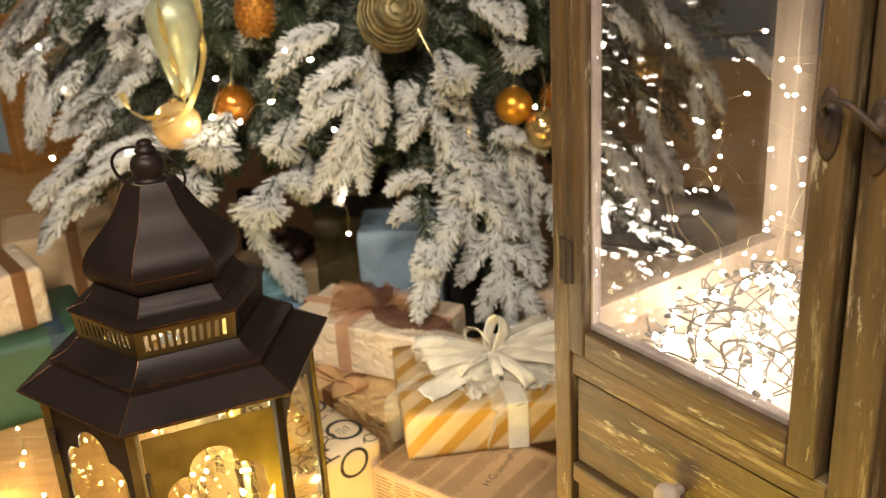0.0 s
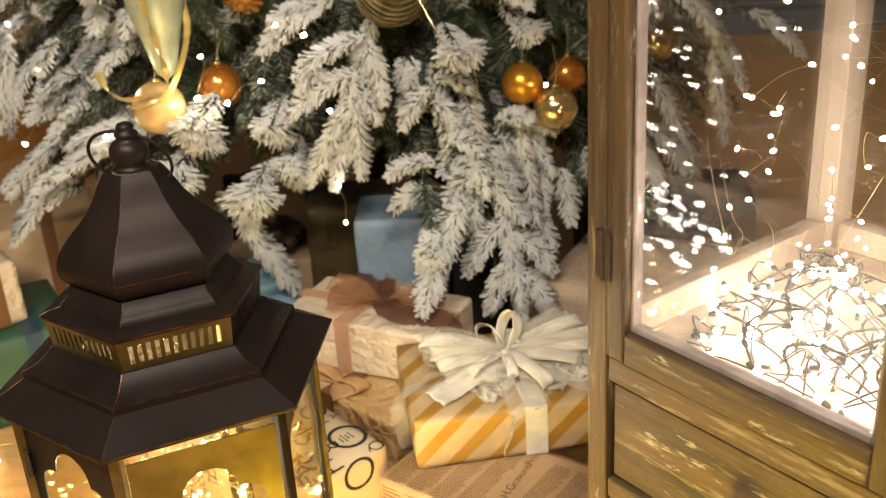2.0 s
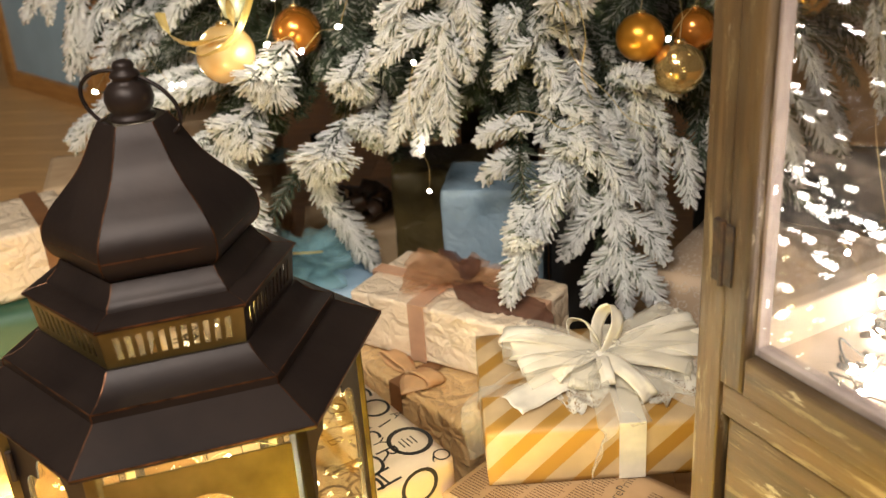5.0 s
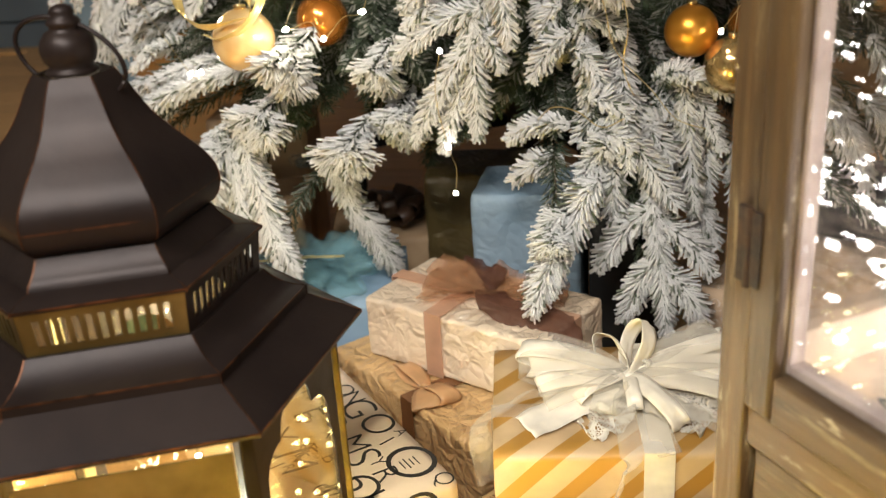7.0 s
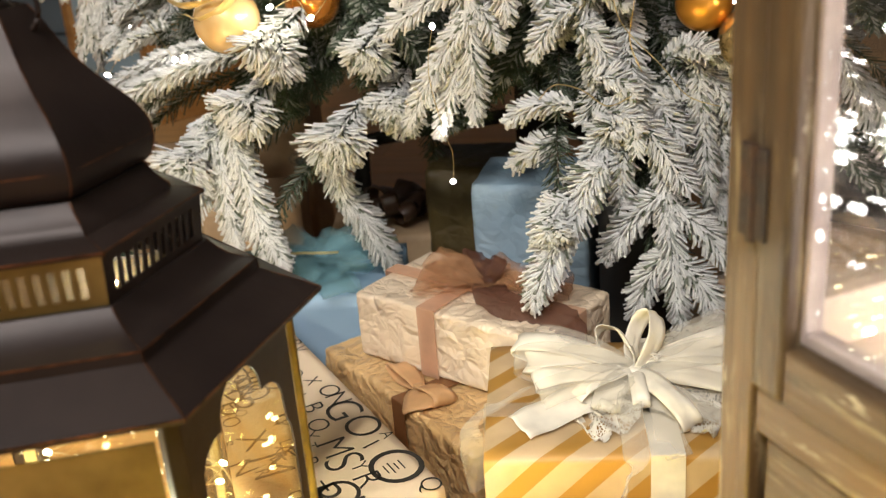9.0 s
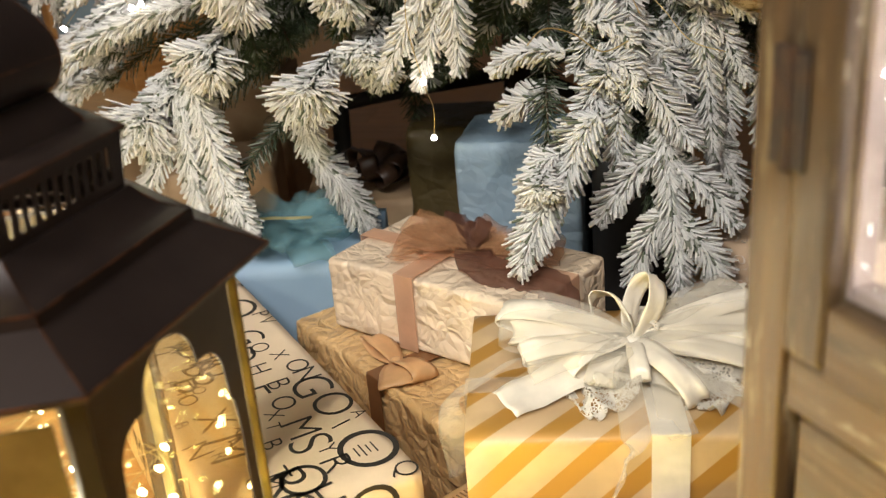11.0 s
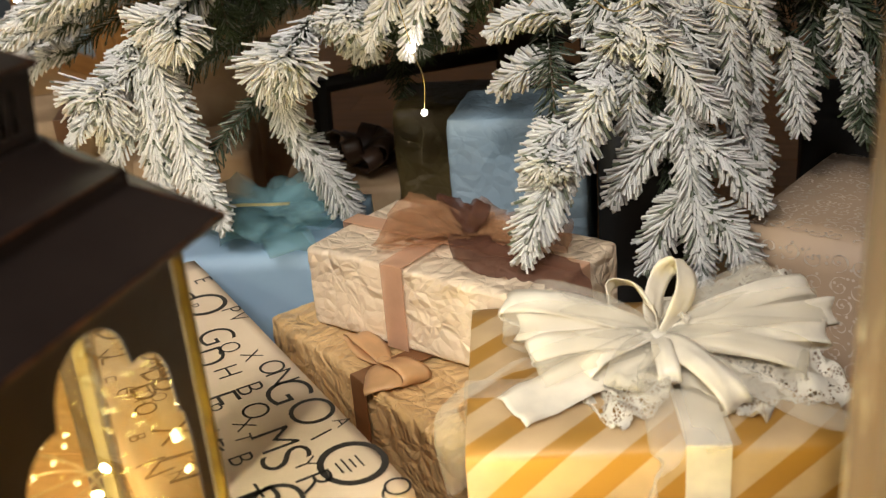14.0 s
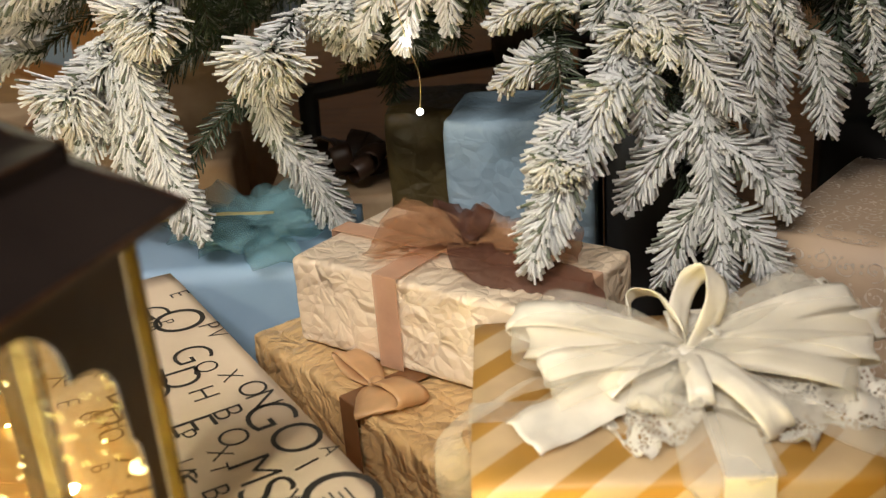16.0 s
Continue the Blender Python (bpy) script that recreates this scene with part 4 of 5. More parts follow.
for col in range(7):
    for row in range(24):
        x0 = -NX / 2 + 0.008 + col * 0.0355
        add_block(bm, (x0, -NY / 2 - 0.0007, NZ - 0.010 - row * 0.006), (x0 + 0.031 * rnd.uniform(0.7, 1), -NY / 2 - 0.0003, NZ - 0.0085 - row * 0.006))
tagged(part("small_print", bm, INK_BROWN, o, "small lines of printed text"), kind="stuff")

# gold striped box with the large ivory bow
turn = 6.5
SX, SY, SZ = 0.262, 0.218, 0.074
cx, cy = corner_box((-0.068, 1.246), turn, SX, SY)
o, body = gift("striped_gift", (cx, cy, 0.1592), turn, (SX, SY, SZ), STRIPES, "kraft and gold diagonally striped gift box with ivory bow", round_off=0.003, cuts=8)
bm = bmesh.new()
band(bm, SX, SY, SZ, "y", 0.032, 0.030)
part("ribbon", bm, SATIN, o, "ivory satin ribbon")
bm = bmesh.new()
band(bm, SX, SY, SZ, "x", -0.028, 0.024)
part("cross_ribbon", bm, CHIFFON, o, "sheer ivory ribbon")
K = Vector((0.014, 0.0, SZ + 0.024))
RUFFLE[:] = [0.10, 0.26]
# heading, length, rise, fatness, width, roll of each loop
big = bow_loops(o, K, SATIN, ((166, 0.120, 0.15, 0.016, 0.024, -0.35), (176, 0.106, 0.08, 0.012, 0.021, -0.9), (190, 0.098, 0.0, 0.011, 0.020, -0.5), (212, 0.068, -0.10, 0.011, 0.016, -0.2),
                              (17, 0.126, 0.15, 0.014, 0.021, 0.45), (6, 0.134, 0.06, 0.014, 0.020, 0.9), (-4, 0.122, 0.0, 0.013, 0.020, 0.55), (-17, 0.108, -0.10, 0.012, 0.019, 0.5),
                              (62, 0.060, 0.85, 0.019, 0.019, 1.0), (128, 0.056, 0.50, 0.015, 0.019, 0.8),
                              (-60, 0.088, -0.18, 0.016, 0.021, 0.25), (-88, 0.05, -0.2, 0.012, 0.016, 0.1)), "large ivory satin bow", 0.008, steps=26)
for run, width, twist, cloth_mat, words in (
        ([K, K + Vector((-0.035, -0.020, -0.006)), K + Vector((-0.075, -0.046, -0.012)), K + Vector((-0.112, -0.070, -0.016))], 0.036, -0.5, SATIN, "cut ivory satin ribbon end"),
        ([K, K + Vector((-0.05, -0.02, 0.002)), K + Vector((-0.11, -0.030, -0.004)), (-SX / 2 - 0.006, -0.035, SZ - 0.002), (-SX / 2 - 0.014, -0.045, SZ - 0.03), (-SX / 2 - 0.008, -0.055, 0.004)], 0.024, 0.2, CHIFFON, "sheer ivory ribbon end"),
        ([K, K + Vector((-0.010, -0.05, -0.008)), (0.004, -SY / 2 - 0.004, SZ + 0.004), (-0.004, -SY / 2 - 0.012, SZ - 0.02), (-0.016, -SY / 2 - 0.012, SZ - 0.062)], 0.024, 0.3, CHIFFON, "sheer ivory ribbon end"),
        ([K, K + Vector((0.018, -0.04, -0.006)), (0.036, -SY / 2 + 0.02, SZ + 0.006), (0.042, -SY / 2 - 0.004, SZ + 0.002)], 0.024, 0.25, CHIFFON, "sheer ivory ribbon end"),
        ([K, K + Vector((0.05, -0.05, -0.008)), (0.11, -0.085, SZ + 0.006), (0.15, -0.10, SZ + 0.003)], 0.017, 0.6, CHIFFON, "sheer ivory ribbon end"),
        ([K, K + Vector((0.05, 0.03, 0.006)), (0.11, 0.05, SZ + 0.022), (SX / 2 + 0.012, 0.05, SZ + 0.012), (SX / 2 + 0.02, 0.05, SZ - 0.02)], 0.030, 0.2, CHIFFON, "sheer ivory ribbon end")):
    bm = bmesh.new()
    ribbon_tail(bm, run, width, twist)
    part("tail", bm, cloth_mat, big, words, smooth=True, thick=0.0003)
for heading, length, rise, fat, roll in ((178, 0.118, 0.10, 0.02, -0.5), (160, 0.105, 0.2, 0.02, -0.4), (202, 0.10, -0.04, 0.014, -0.6), (6, 0.125, 0.08, 0.022, 0.6), (-24, 0.11, 0.0, 0.018, 0.5), (30, 0.115, 0.20, 0.016, 0.3), (240, 0.07, -0.1, 0.012, 0.0)):
    bm = bmesh.new()
    ribbon_loop(bm, K, heading, length, rise, fat, 0.028, roll)
    part("loop", bm, CHIFFON, big, "sheer ivory chiffon loop", smooth=True, thick=0.0003)
RUFFLE[:] = [0.16, 0.5]
for run, width, twist in (
        ([K + Vector((0.01, 0.015, 0.004)), K + Vector((0.04, 0.035, 0.014)), K + Vector((0.075, 0.055, 0.018)), K + Vector((0.108, 0.070, 0.012))], 0.042, -0.4),
        ([K + Vector((0.0, -0.01, -0.006)), K + Vector((-0.012, -0.035, -0.012)), K + Vector((-0.030, -0.058, -0.017)), K + Vector((-0.052, -0.070, -0.020))], 0.046, 0.2),
        ([K + Vector((0.03, -0.012, -0.008)), K + Vector((0.065, -0.035, -0.013)), K + Vector((0.098, -0.044, -0.013)), K + Vector((0.126, -0.040, -0.016))], 0.044, 0.3),
        ([K + Vector((0.015, -0.02, -0.010)), K + Vector((0.045, -0.055, -0.016)), K + Vector((0.070, -0.072, -0.019))], 0.040, 0.2)):
    bm = bmesh.new()
    ribbon_tail(bm, run, width, twist)
    part("lace", bm, LACE, o, "ivory openwork lace", smooth=True, thick=0.0004)

# crumpled kraft box below
turn = -44.5
KX, KY, KZ = 0.325, 0.22, 0.153
cx, cy = corner_box((-0.335, 1.60), turn, KX, KY)
o, body = gift("kraft_gift", (cx, cy, 0), turn, (KX, KY, KZ), KRAFT_ROUGH, "crumpled brown kraft gift box with copper satin ribbon", wrinkle=0.0018, round_off=0.007, cuts=64, seed=3.0)
bm = bmesh.new()
band(bm, KX, KY, KZ, "y", 0.024, 0.026, 0.0032)
part("ribbon", bm, BROWN_SATIN, o, "copper brown satin ribbon")
RUFFLE[:] = [0.05, 0.33]
K2 = Vector((0.020, -KY / 2 + 0.030, KZ + 0.006))
bow_loops(o, K2, COPPER_SATIN, ((172, 0.066, 0.05, 0.006, 0.030, 0.2), (4, 0.050, 0.08, 0.010, 0.034, -0.2), (-35, 0.048, -0.02, 0.006, 0.036, 0.2)), "flat copper satin bow", 0.008)

# pale crumpled box with copper chiffon bow on top of it
turn = -27.0
BX, BY, BZ = 0.272, 0.150, 0.086
cx, cy = corner_box((-0.277, 1.578), turn, BX, BY)
o, body = gift("pale_kraft_gift", (cx, cy, 0.1565), turn, (BX, BY, BZ), KRAFT_PALE, "pale crumpled paper gift box with copper chiffon bow", wrinkle=0.0007, round_off=0.006, cuts=60, seed=9.0)
bm = bmesh.new()
band(bm, BX, BY, BZ, "y", -0.022, 0.026, 0.003)
band(bm, BX, BY, BZ, "x", 0.0, 0.024, 0.003)
part("ribbon", bm, COPPER_BAND, o, "sheer copper ribbon")
RUFFLE[:] = [0.09, 0.9]
K3 = Vector((0.010, 0.006, BZ + 0.010))
bow_loops(o, K3, COPPER_CHIFFON, ((150, 0.100, 0.02, 0.007, 0.040, 0.2), (185, 0.092, 0.0, 0.006, 0.044, -0.2), (215, 0.090, -0.02, 0.006, 0.044, 0.2), (40, 0.08, 0.03, 0.007, 0.038, 0.3), (100, 0.06, 0.1, 0.010, 0.03, 0.5), (20, 0.10, 0.02, 0.010, 0.038, 0.4), (168, 0.11, 0.04, 0.008, 0.036, -0.5), (-8, 0.09, 0.0, 0.009, 0.040, -0.3)), "sheer copper chiffon bow", 0.005, 0.0002)
dark = bow_loops(o, K3 + Vector((0.004, -0.004, 0.006)), BROWN_CHIFFON, ((140, 0.095, 0.02, 0.006, 0.022, 0.3), (75, 0.030, 0.9, 0.010, 0.018, 1.0), (120, 0.028, 0.6, 0.010, 0.016, 0.6)), "dark brown chiffon knot", 0.007, 0.0002)
bm = bmesh.new()
ribbon_tail(bm, [K3, K3 + Vector((0.025, -0.03, 0.002)), (0.065, -0.032, BZ + 0.008), (0.105, -0.028, BZ + 0.007), (BX / 2 + 0.004, -0.03, BZ + 0.001), (BX / 2 + 0.007, -0.03, BZ - 0.04), (BX / 2 + 0.005, -0.025, BZ - 0.08)], 0.040, 0.4)
part("tail", bm, BROWN_CHIFFON, dark, smooth=True, thick=0.0002)

RUFFLE[:] = [0.1, 0.6]
# pale blue box with teal tulle
TX, TY, TZ = 0.27, 0.19, 0.183
o, body = gift("light_blue_gift", (-0.405, 1.775, 0), 8, (TX, TY, TZ), LIGHT_BLUE, "light blue gift box with teal tulle bow", round_off=0.003, cuts=8)
K4 = Vector((0.02, 0.0, TZ + 0.012))
rnd = random.Random(14)
bow_loops(o, K4, TEAL_TULLE, [(i * 26 + rnd.uniform(-8, 8), rnd.uniform(0.07, 0.13), rnd.uniform(0.0, 0.30), rnd.uniform(0.01, 0.022), rnd.uniform(0.035, 0.06), rnd.uniform(-0.9, 0.9)) for i in range(14)], "fluffy teal tulle bow", 0.010, 0.0003, 12)
bm = bmesh.new()
ribbon_tail(bm, [(-0.1, -0.02, TZ + 0.03), (-0.03, -0.03, TZ + 0.04), (0.05, -0.02, TZ + 0.035)], 0.006, 0.3)
part("gold_cord", bm, GOLD_RIBBON, o, "gold cord")

# blue mulberry-paper box
o, body = gift("blue_gift", (-0.078, 1.835, 0), -3, (0.158, 0.135, 0.312), BLUE_PAPER, "tall blue mulberry paper gift box", wrinkle=0.0012, round_off=0.006, cuts=20, seed=5.0)
# olive foil box
o, body = gift("olive_gift", (-0.185, 2.03, 0), 4, (0.17, 0.15, 0.275), OLIVE_PAPER, "tall dark olive foil gift box in the shade", wrinkle=0.002, round_off=0.007, cuts=16, seed=7.0)
# plain black box that fills the gap beside the blue one
o, body = gift("black_box", (0.062, 1.84, 0), 2, (0.11, 0.13, 0.30), BLACK_PAPER, "plain black upright box beside a blue one", round_off=0.003, cuts=4)

# beige paisley box
turn = -30
PX, PY, PZ = 0.34, 0.24, 0.25
cx, cy = corner_box((0.146, 1.612), turn, PX, PY)
o, body = gift("paisley_gift", (cx, cy, 0), turn, (PX, PY, PZ), PAISLEY, "beige gift box printed with pale swirls", round_off=0.004, cuts=6)


RUFFLE[:] = [0.0, 0.33]


def swirls(w, h, step, seed):
    rnd = random.Random(seed)
    bm = bmesh.new()
    x = -w / 2 + step / 2
    while x < w / 2 - step / 3:
        y = -h / 2 + step / 2
        while y < h / 2 - step / 3:
            px, py, a0, s = x + rnd.uniform(-0.2, 0.2) * step, y + rnd.uniform(-0.2, 0.2) * step, rnd.uniform(0, 6.3), rnd.choice((-1, 1))
            pts = []
            for i in range(18):
                r = step * (0.06 + 0.42 * i / 17)
                a = a0 + s * i * 0.5
                q = (px + r * math.cos(a), py + r * math.sin(a), 0)
                if abs(q[0]) < w / 2 - 0.002 and abs(q[1]) < h / 2 - 0.002:
                    pts.append(q)
            if len(pts) > 3:
                strip(bm, pts, [Vector((0.0008 * math.cos(k), 0.0008 * math.sin(k), 0)) + Vector((0.0004, 0, 0)) for k in range(len(pts))])
            for d in range(3):
                q = (px + rnd.uniform(-0.5, 0.5) * step, py + rnd.uniform(-0.5, 0.5) * step)
                if abs(q[0]) < w / 2 - 0.005 and abs(q[1]) < h / 2 - 0.005:
                    bmesh.ops.create_circle(bm, cap_ends=True, radius=0.0016, segments=6, matrix=Matrix.Translation((*q, 0)))
            y += step
        x += step
    return bm


bm = swirls(PX, PY, 0.020, 2)
bm.transform(Matrix.Translation((0, 0, PZ + 0.0006)))
part("swirl_print", bm, INK_PINK, o, "pale swirl print")
bm = swirls(PX, PZ, 0.022, 3)
bm.transform(Matrix.Translation((0, -PY / 2 - 0.0006, PZ / 2)) @ pose(0, 0, 0, 90, 0, 0))
part("swirl_print", bm, INK_PINK, o, "pale swirl print")

o, body = gift("dark_gift", (0.43, 1.98, 0), -8, (0.34, 0.2, 0.262), BLACK_PAPER, "dark gift box in the shade behind a beige one", cuts=4)

RUFFLE[:] = [0.06, 0.4]
# kraft boxes in the shade at the back
o, body = gift("brown_bow_gift", (-0.345, 2.03, 0), 10, (0.2, 0.16, 0.165), KRAFT, "kraft gift box with dark brown bow in the shade")
bow_loops(o, Vector((0.01, -0.02, 0.185)), DARK_BROWN, [(i * 33, 0.062, 0.3 + 0.2 * (i % 3), 0.018, 0.026, 0.3) for i in range(11)], "dark brown satin bow", 0.01, 0.0006, 10)
o, body = gift("twine_gift", (-0.60, 2.08, 0), 14, (0.17, 0.16, 0.20), KRAFT, "kraft gift box with printed ring marks in the shade")
o, body = gift("tall_kraft_gift", (-0.66, 2.32, 0), 5, (0.2, 0.14, 0.29), KRAFT, "tall kraft gift box with a blue bow behind the others")
bow_loops(o, Vector((0.1, -0.075, 0.20)), TEAL_TULLE, [(i * 51, 0.04, 0.3, 0.012, 0.02, 0.3) for i in range(7)], "small blue bow", 0.006, 0.0004, 8)

# green box with a kraft one on top, and a larger kraft box behind
o, body = gift("green_gift", (-0.84, 1.80, 0), 28, (0.26, 0.24, 0.165), GREEN_PAPER, "dark green gift box with navy ribbon", cuts=6)
bm = bmesh.new()
band(bm, 0.26, 0.24, 0.165, "y", 0.06, 0.03)
part("ribbon", bm, NAVY_SATIN, o, "navy satin ribbon")
o, body = gift("small_kraft_gift", (-0.865, 1.80, 0.1668), 36, (0.15, 0.17, 0.115), KRAFT_PALE, "pale kraft gift box with brown ribbon on a green box", wrinkle=0.001, cuts=12)
bm = bmesh.new()
band(bm, 0.15, 0.17, 0.115, "y", 0.03, 0.028, 0.002)
part("ribbon", bm, BROWN_SATIN, o, "brown satin ribbon")
o, body = gift("large_kraft_gift", (-0.84, 2.12, 0), 20, (0.24, 0.2, 0.25), KRAFT, "large kraft gift box with brown ribbon")
bm = bmesh.new()
band(bm, 0.24, 0.2, 0.25, "y", 0.02, 0.025, 0.002)
part("ribbon", bm, BROWN_SATIN, o, "brown satin ribbon")


# ---- snow-flocked fir ----
TREE = Vector((-0.14, 2.36, 0))
tree = thing("christmas_tree", tuple(TREE), 0, "snow-flocked artificial fir tree with drooping branches", "tree")
bm = bmesh.new()
tube(bm, [(0, 0, 0.05), (0, 0, 0.6), (0, 0, 1.3), (0, 0, 1.95)], [0.035, 0.032, 0.022, 0.006], 12)
part("trunk", bm, BARK, tree, "dark trunk")
# black metal stand: a ring of three flat legs with upright feet
for k in range(3):
    a = math.radians(191 + 120 * k)
    bm = bmesh.new()
    tube(bm, [(0.03 * math.cos(a), 0.03 * math.sin(a), 0.255), (0.2 * math.cos(a), 0.2 * math.sin(a), 0.240), (0.33 * math.cos(a), 0.33 * math.sin(a), 0.222)], 0.014, 8)
    tube(bm, [(0.33 * math.cos(a), 0.33 * math.sin(a), 0.236), (0.335 * math.cos(a), 0.335 * math.sin(a), 0.1), (0.34 * math.cos(a), 0.34 * math.sin(a), 0.0)], 0.017, 8)
    part("stand_leg", bm, BLACK_PAPER, tree, "black metal stand leg")

needle_rng = np.random.RandomState(4)


def needle_mesh(origins, dirs, lengths, radius, split=0.22):
    """Blunt three-sided needles: a root part and a snow-covered part; returns vertices, faces and material slots."""
    n = len(origins)
    d = dirs / np.linalg.norm(dirs, axis=1)[:, None]
    ref = np.where(np.abs(d[:, 2:3]) < 0.9, np.array([[0, 0, 1.0]]), np.array([[1.0, 0, 0]]))
    a = np.cross(d, ref)
    a /= np.linalg.norm(a, axis=1)[:, None]
    b = np.cross(d, a)
    verts = np.zeros((n, 9, 3))
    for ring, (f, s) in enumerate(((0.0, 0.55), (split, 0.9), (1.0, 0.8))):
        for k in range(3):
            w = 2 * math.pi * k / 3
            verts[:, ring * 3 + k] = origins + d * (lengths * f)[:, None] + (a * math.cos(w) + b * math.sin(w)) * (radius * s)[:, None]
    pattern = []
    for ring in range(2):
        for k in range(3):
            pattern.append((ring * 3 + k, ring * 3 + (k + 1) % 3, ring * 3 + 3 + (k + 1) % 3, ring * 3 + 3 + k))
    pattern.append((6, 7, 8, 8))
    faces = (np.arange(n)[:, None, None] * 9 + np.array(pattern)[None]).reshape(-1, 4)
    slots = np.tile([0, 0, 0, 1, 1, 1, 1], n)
    return verts.reshape(-1, 3), faces, slots


def stem_points(base, tip, sag, count):
    base, tip = np.array(base, float), np.array(tip, float)
    t = np.linspace(0, 1, count)[:, None]
    p = base + (tip - base) * t
    p[:, 2] += sag * 4 * (t * (1 - t))[:, 0]
    return p


# where the needles of one row stand round the stem: mostly to both sides, some on top, few below
NEEDLE_FAN = (2, 178, 32, 148, 68, 112, -38, 218)
BOTTLE_FAN = (0, 180, 30, 150, 60, 120, 90, -30, 210, -75, 255)
BRUSH_FAN = (0, 45, 90, 135, 180, 225, 270, 315)


def sprig(base, tip, reach, sag=0.012, rows_per_m=290, fan=NEEDLE_FAN):
    """Needles of one twig: a flat feather of slanting needles whose face looks out of the tree and up."""
    length = float(np.linalg.norm(np.array(tip) - np.array(base)))
    count = max(6, int(length * rows_per_m))
    p = stem_points(base, tip, sag, count)
    d = np.gradient(p, axis=0)
    d /= np.linalg.norm(d, axis=1)[:, None]
    rng = needle_rng
    t = np.linspace(0, 1, count)
    face = np.stack([p[:, 0] - TREE.x, p[:, 1] - TREE.y, 0 * t], 1)
    face /= np.linalg.norm(face, axis=1)[:, None] + 1e-6
    face[:, 2] = 0.75
    face += rng.normal(0, 0.22, 3)
    s = np.cross(d, face)
    s /= np.linalg.norm(s, axis=1)[:, None] + 1e-6
    u = np.cross(s, d)
    taper = np.minimum(1.0, np.minimum(0.6 + 2.5 * t, 0.55 + 1.7 * (1 - t)))
    around = len(fan)
    i = np.repeat(np.arange(count), around)
    n = len(i)
    w = np.tile(np.radians(fan), count) + rng.normal(0, 0.14, n)
    lean = rng.normal(0.86, 0.13, n) + 0.5 * np.maximum(0, np.sin(w)) + 3.4 * np.maximum(0, t[i] - 0.84)
    step = length / count
    o = p[i] + d[i] * rng.uniform(-0.45, 0.45, n)[:, None] * step
    v = s[i] * np.cos(w)[:, None] + u[i] * (np.sin(w) * 0.75)[:, None] + d[i] * lean[:, None] + rng.normal(0, 0.055, (n, 3))
    l = reach * 1.36 * taper[i] * rng.uniform(0.78, 1.12, n) * np.where(np.sin(w) > 0.75, 0.72, 1.0)
    keep = rng.uniform(0, 1, n) > 0.06
    return p, o[keep], v[keep], l[keep]


def frond_object(pieces, mats, radius, parent=tree, split=0.22, name="branch"):
    """One branch object: its stems and all their needles."""
    verts, faces, slots, off = [], [], [], 0
    for p, o, v, l in pieces:
        q, f, s = needle_mesh(o, v, l, np.full(len(o), radius) * needle_rng.uniform(0.8, 1.25, len(o)), split)
        verts.append(q)
        faces.append(f + off)
        slots.append(s)
        off += len(q)
        n = len(p)
        r = np.linspace(0.0022, 0.0011, n)
        ring = np.zeros((n, 3, 3))
        for k in range(3):
            w = 2 * math.pi * k / 3
            ring[:, k] = p + np.stack([r * math.cos(w), r * math.sin(w), 0 * r], 1)
        verts.append(ring.reshape(-1, 3))
        step = np.array([(k, (k + 1) % 3, 3 + (k + 1) % 3, 3 + k) for k in range(3)])
        faces.append((off + 3 * np.arange(n - 1)[:, None, None] + step[None]).reshape(-1, 4))
        slots.append(np.full(3 * (n - 1), 2))
        off += 3 * n
    co = np.concatenate(verts) - np.array(TREE)
    quads, slot = np.concatenate(faces), np.concatenate(slots)
    tri = quads[:, 2] == quads[:, 3]
    keep = np.ones(quads.shape, bool)
    keep[tri, 3] = False
    totals = np.where(tri, 3, 4)
    me = bpy.data.meshes.new(name)
    me.vertices.add(len(co))
    me.vertices.foreach_set("co", co.ravel())
    me.loops.add(int(totals.sum()))
    me.loops.foreach_set("vertex_index", quads[keep])
    me.polygons.add(len(quads))
    me.polygons.foreach_set("loop_start", np.concatenate([[0], np.cumsum(totals)[:-1]]))
    me.polygons.foreach_set("material_index", slot)
    for m in mats:
        me.materials.append(m)
    me.update(calc_edges=True)
    o = new(name, me)
    o.parent = parent
    return o


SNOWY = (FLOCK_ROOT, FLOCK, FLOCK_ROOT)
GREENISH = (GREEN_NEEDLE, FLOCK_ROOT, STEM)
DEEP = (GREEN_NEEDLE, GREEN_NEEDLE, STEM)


def frond(base, tip, reach, mats=SNOWY, fan=NEEDLE_FAN):
    """A visible branch tip, and the bare green length that joins it to the inner tree."""
    b, t = Vector(base), Vector(tip)
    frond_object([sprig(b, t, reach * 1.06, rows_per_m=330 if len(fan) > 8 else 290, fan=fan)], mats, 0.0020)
    if len(fan) > 8:
        return
    inward = Vector((TREE.x - b.x, TREE.y - b.y, 0)).normalized()
    frond_object([sprig(b + inward * 0.16 + Vector((0, 0, 0.05)), b + (t - b) * 0.25, 0.021, 0.015, 130, BRUSH_FAN)], GREENISH, 0.0010)


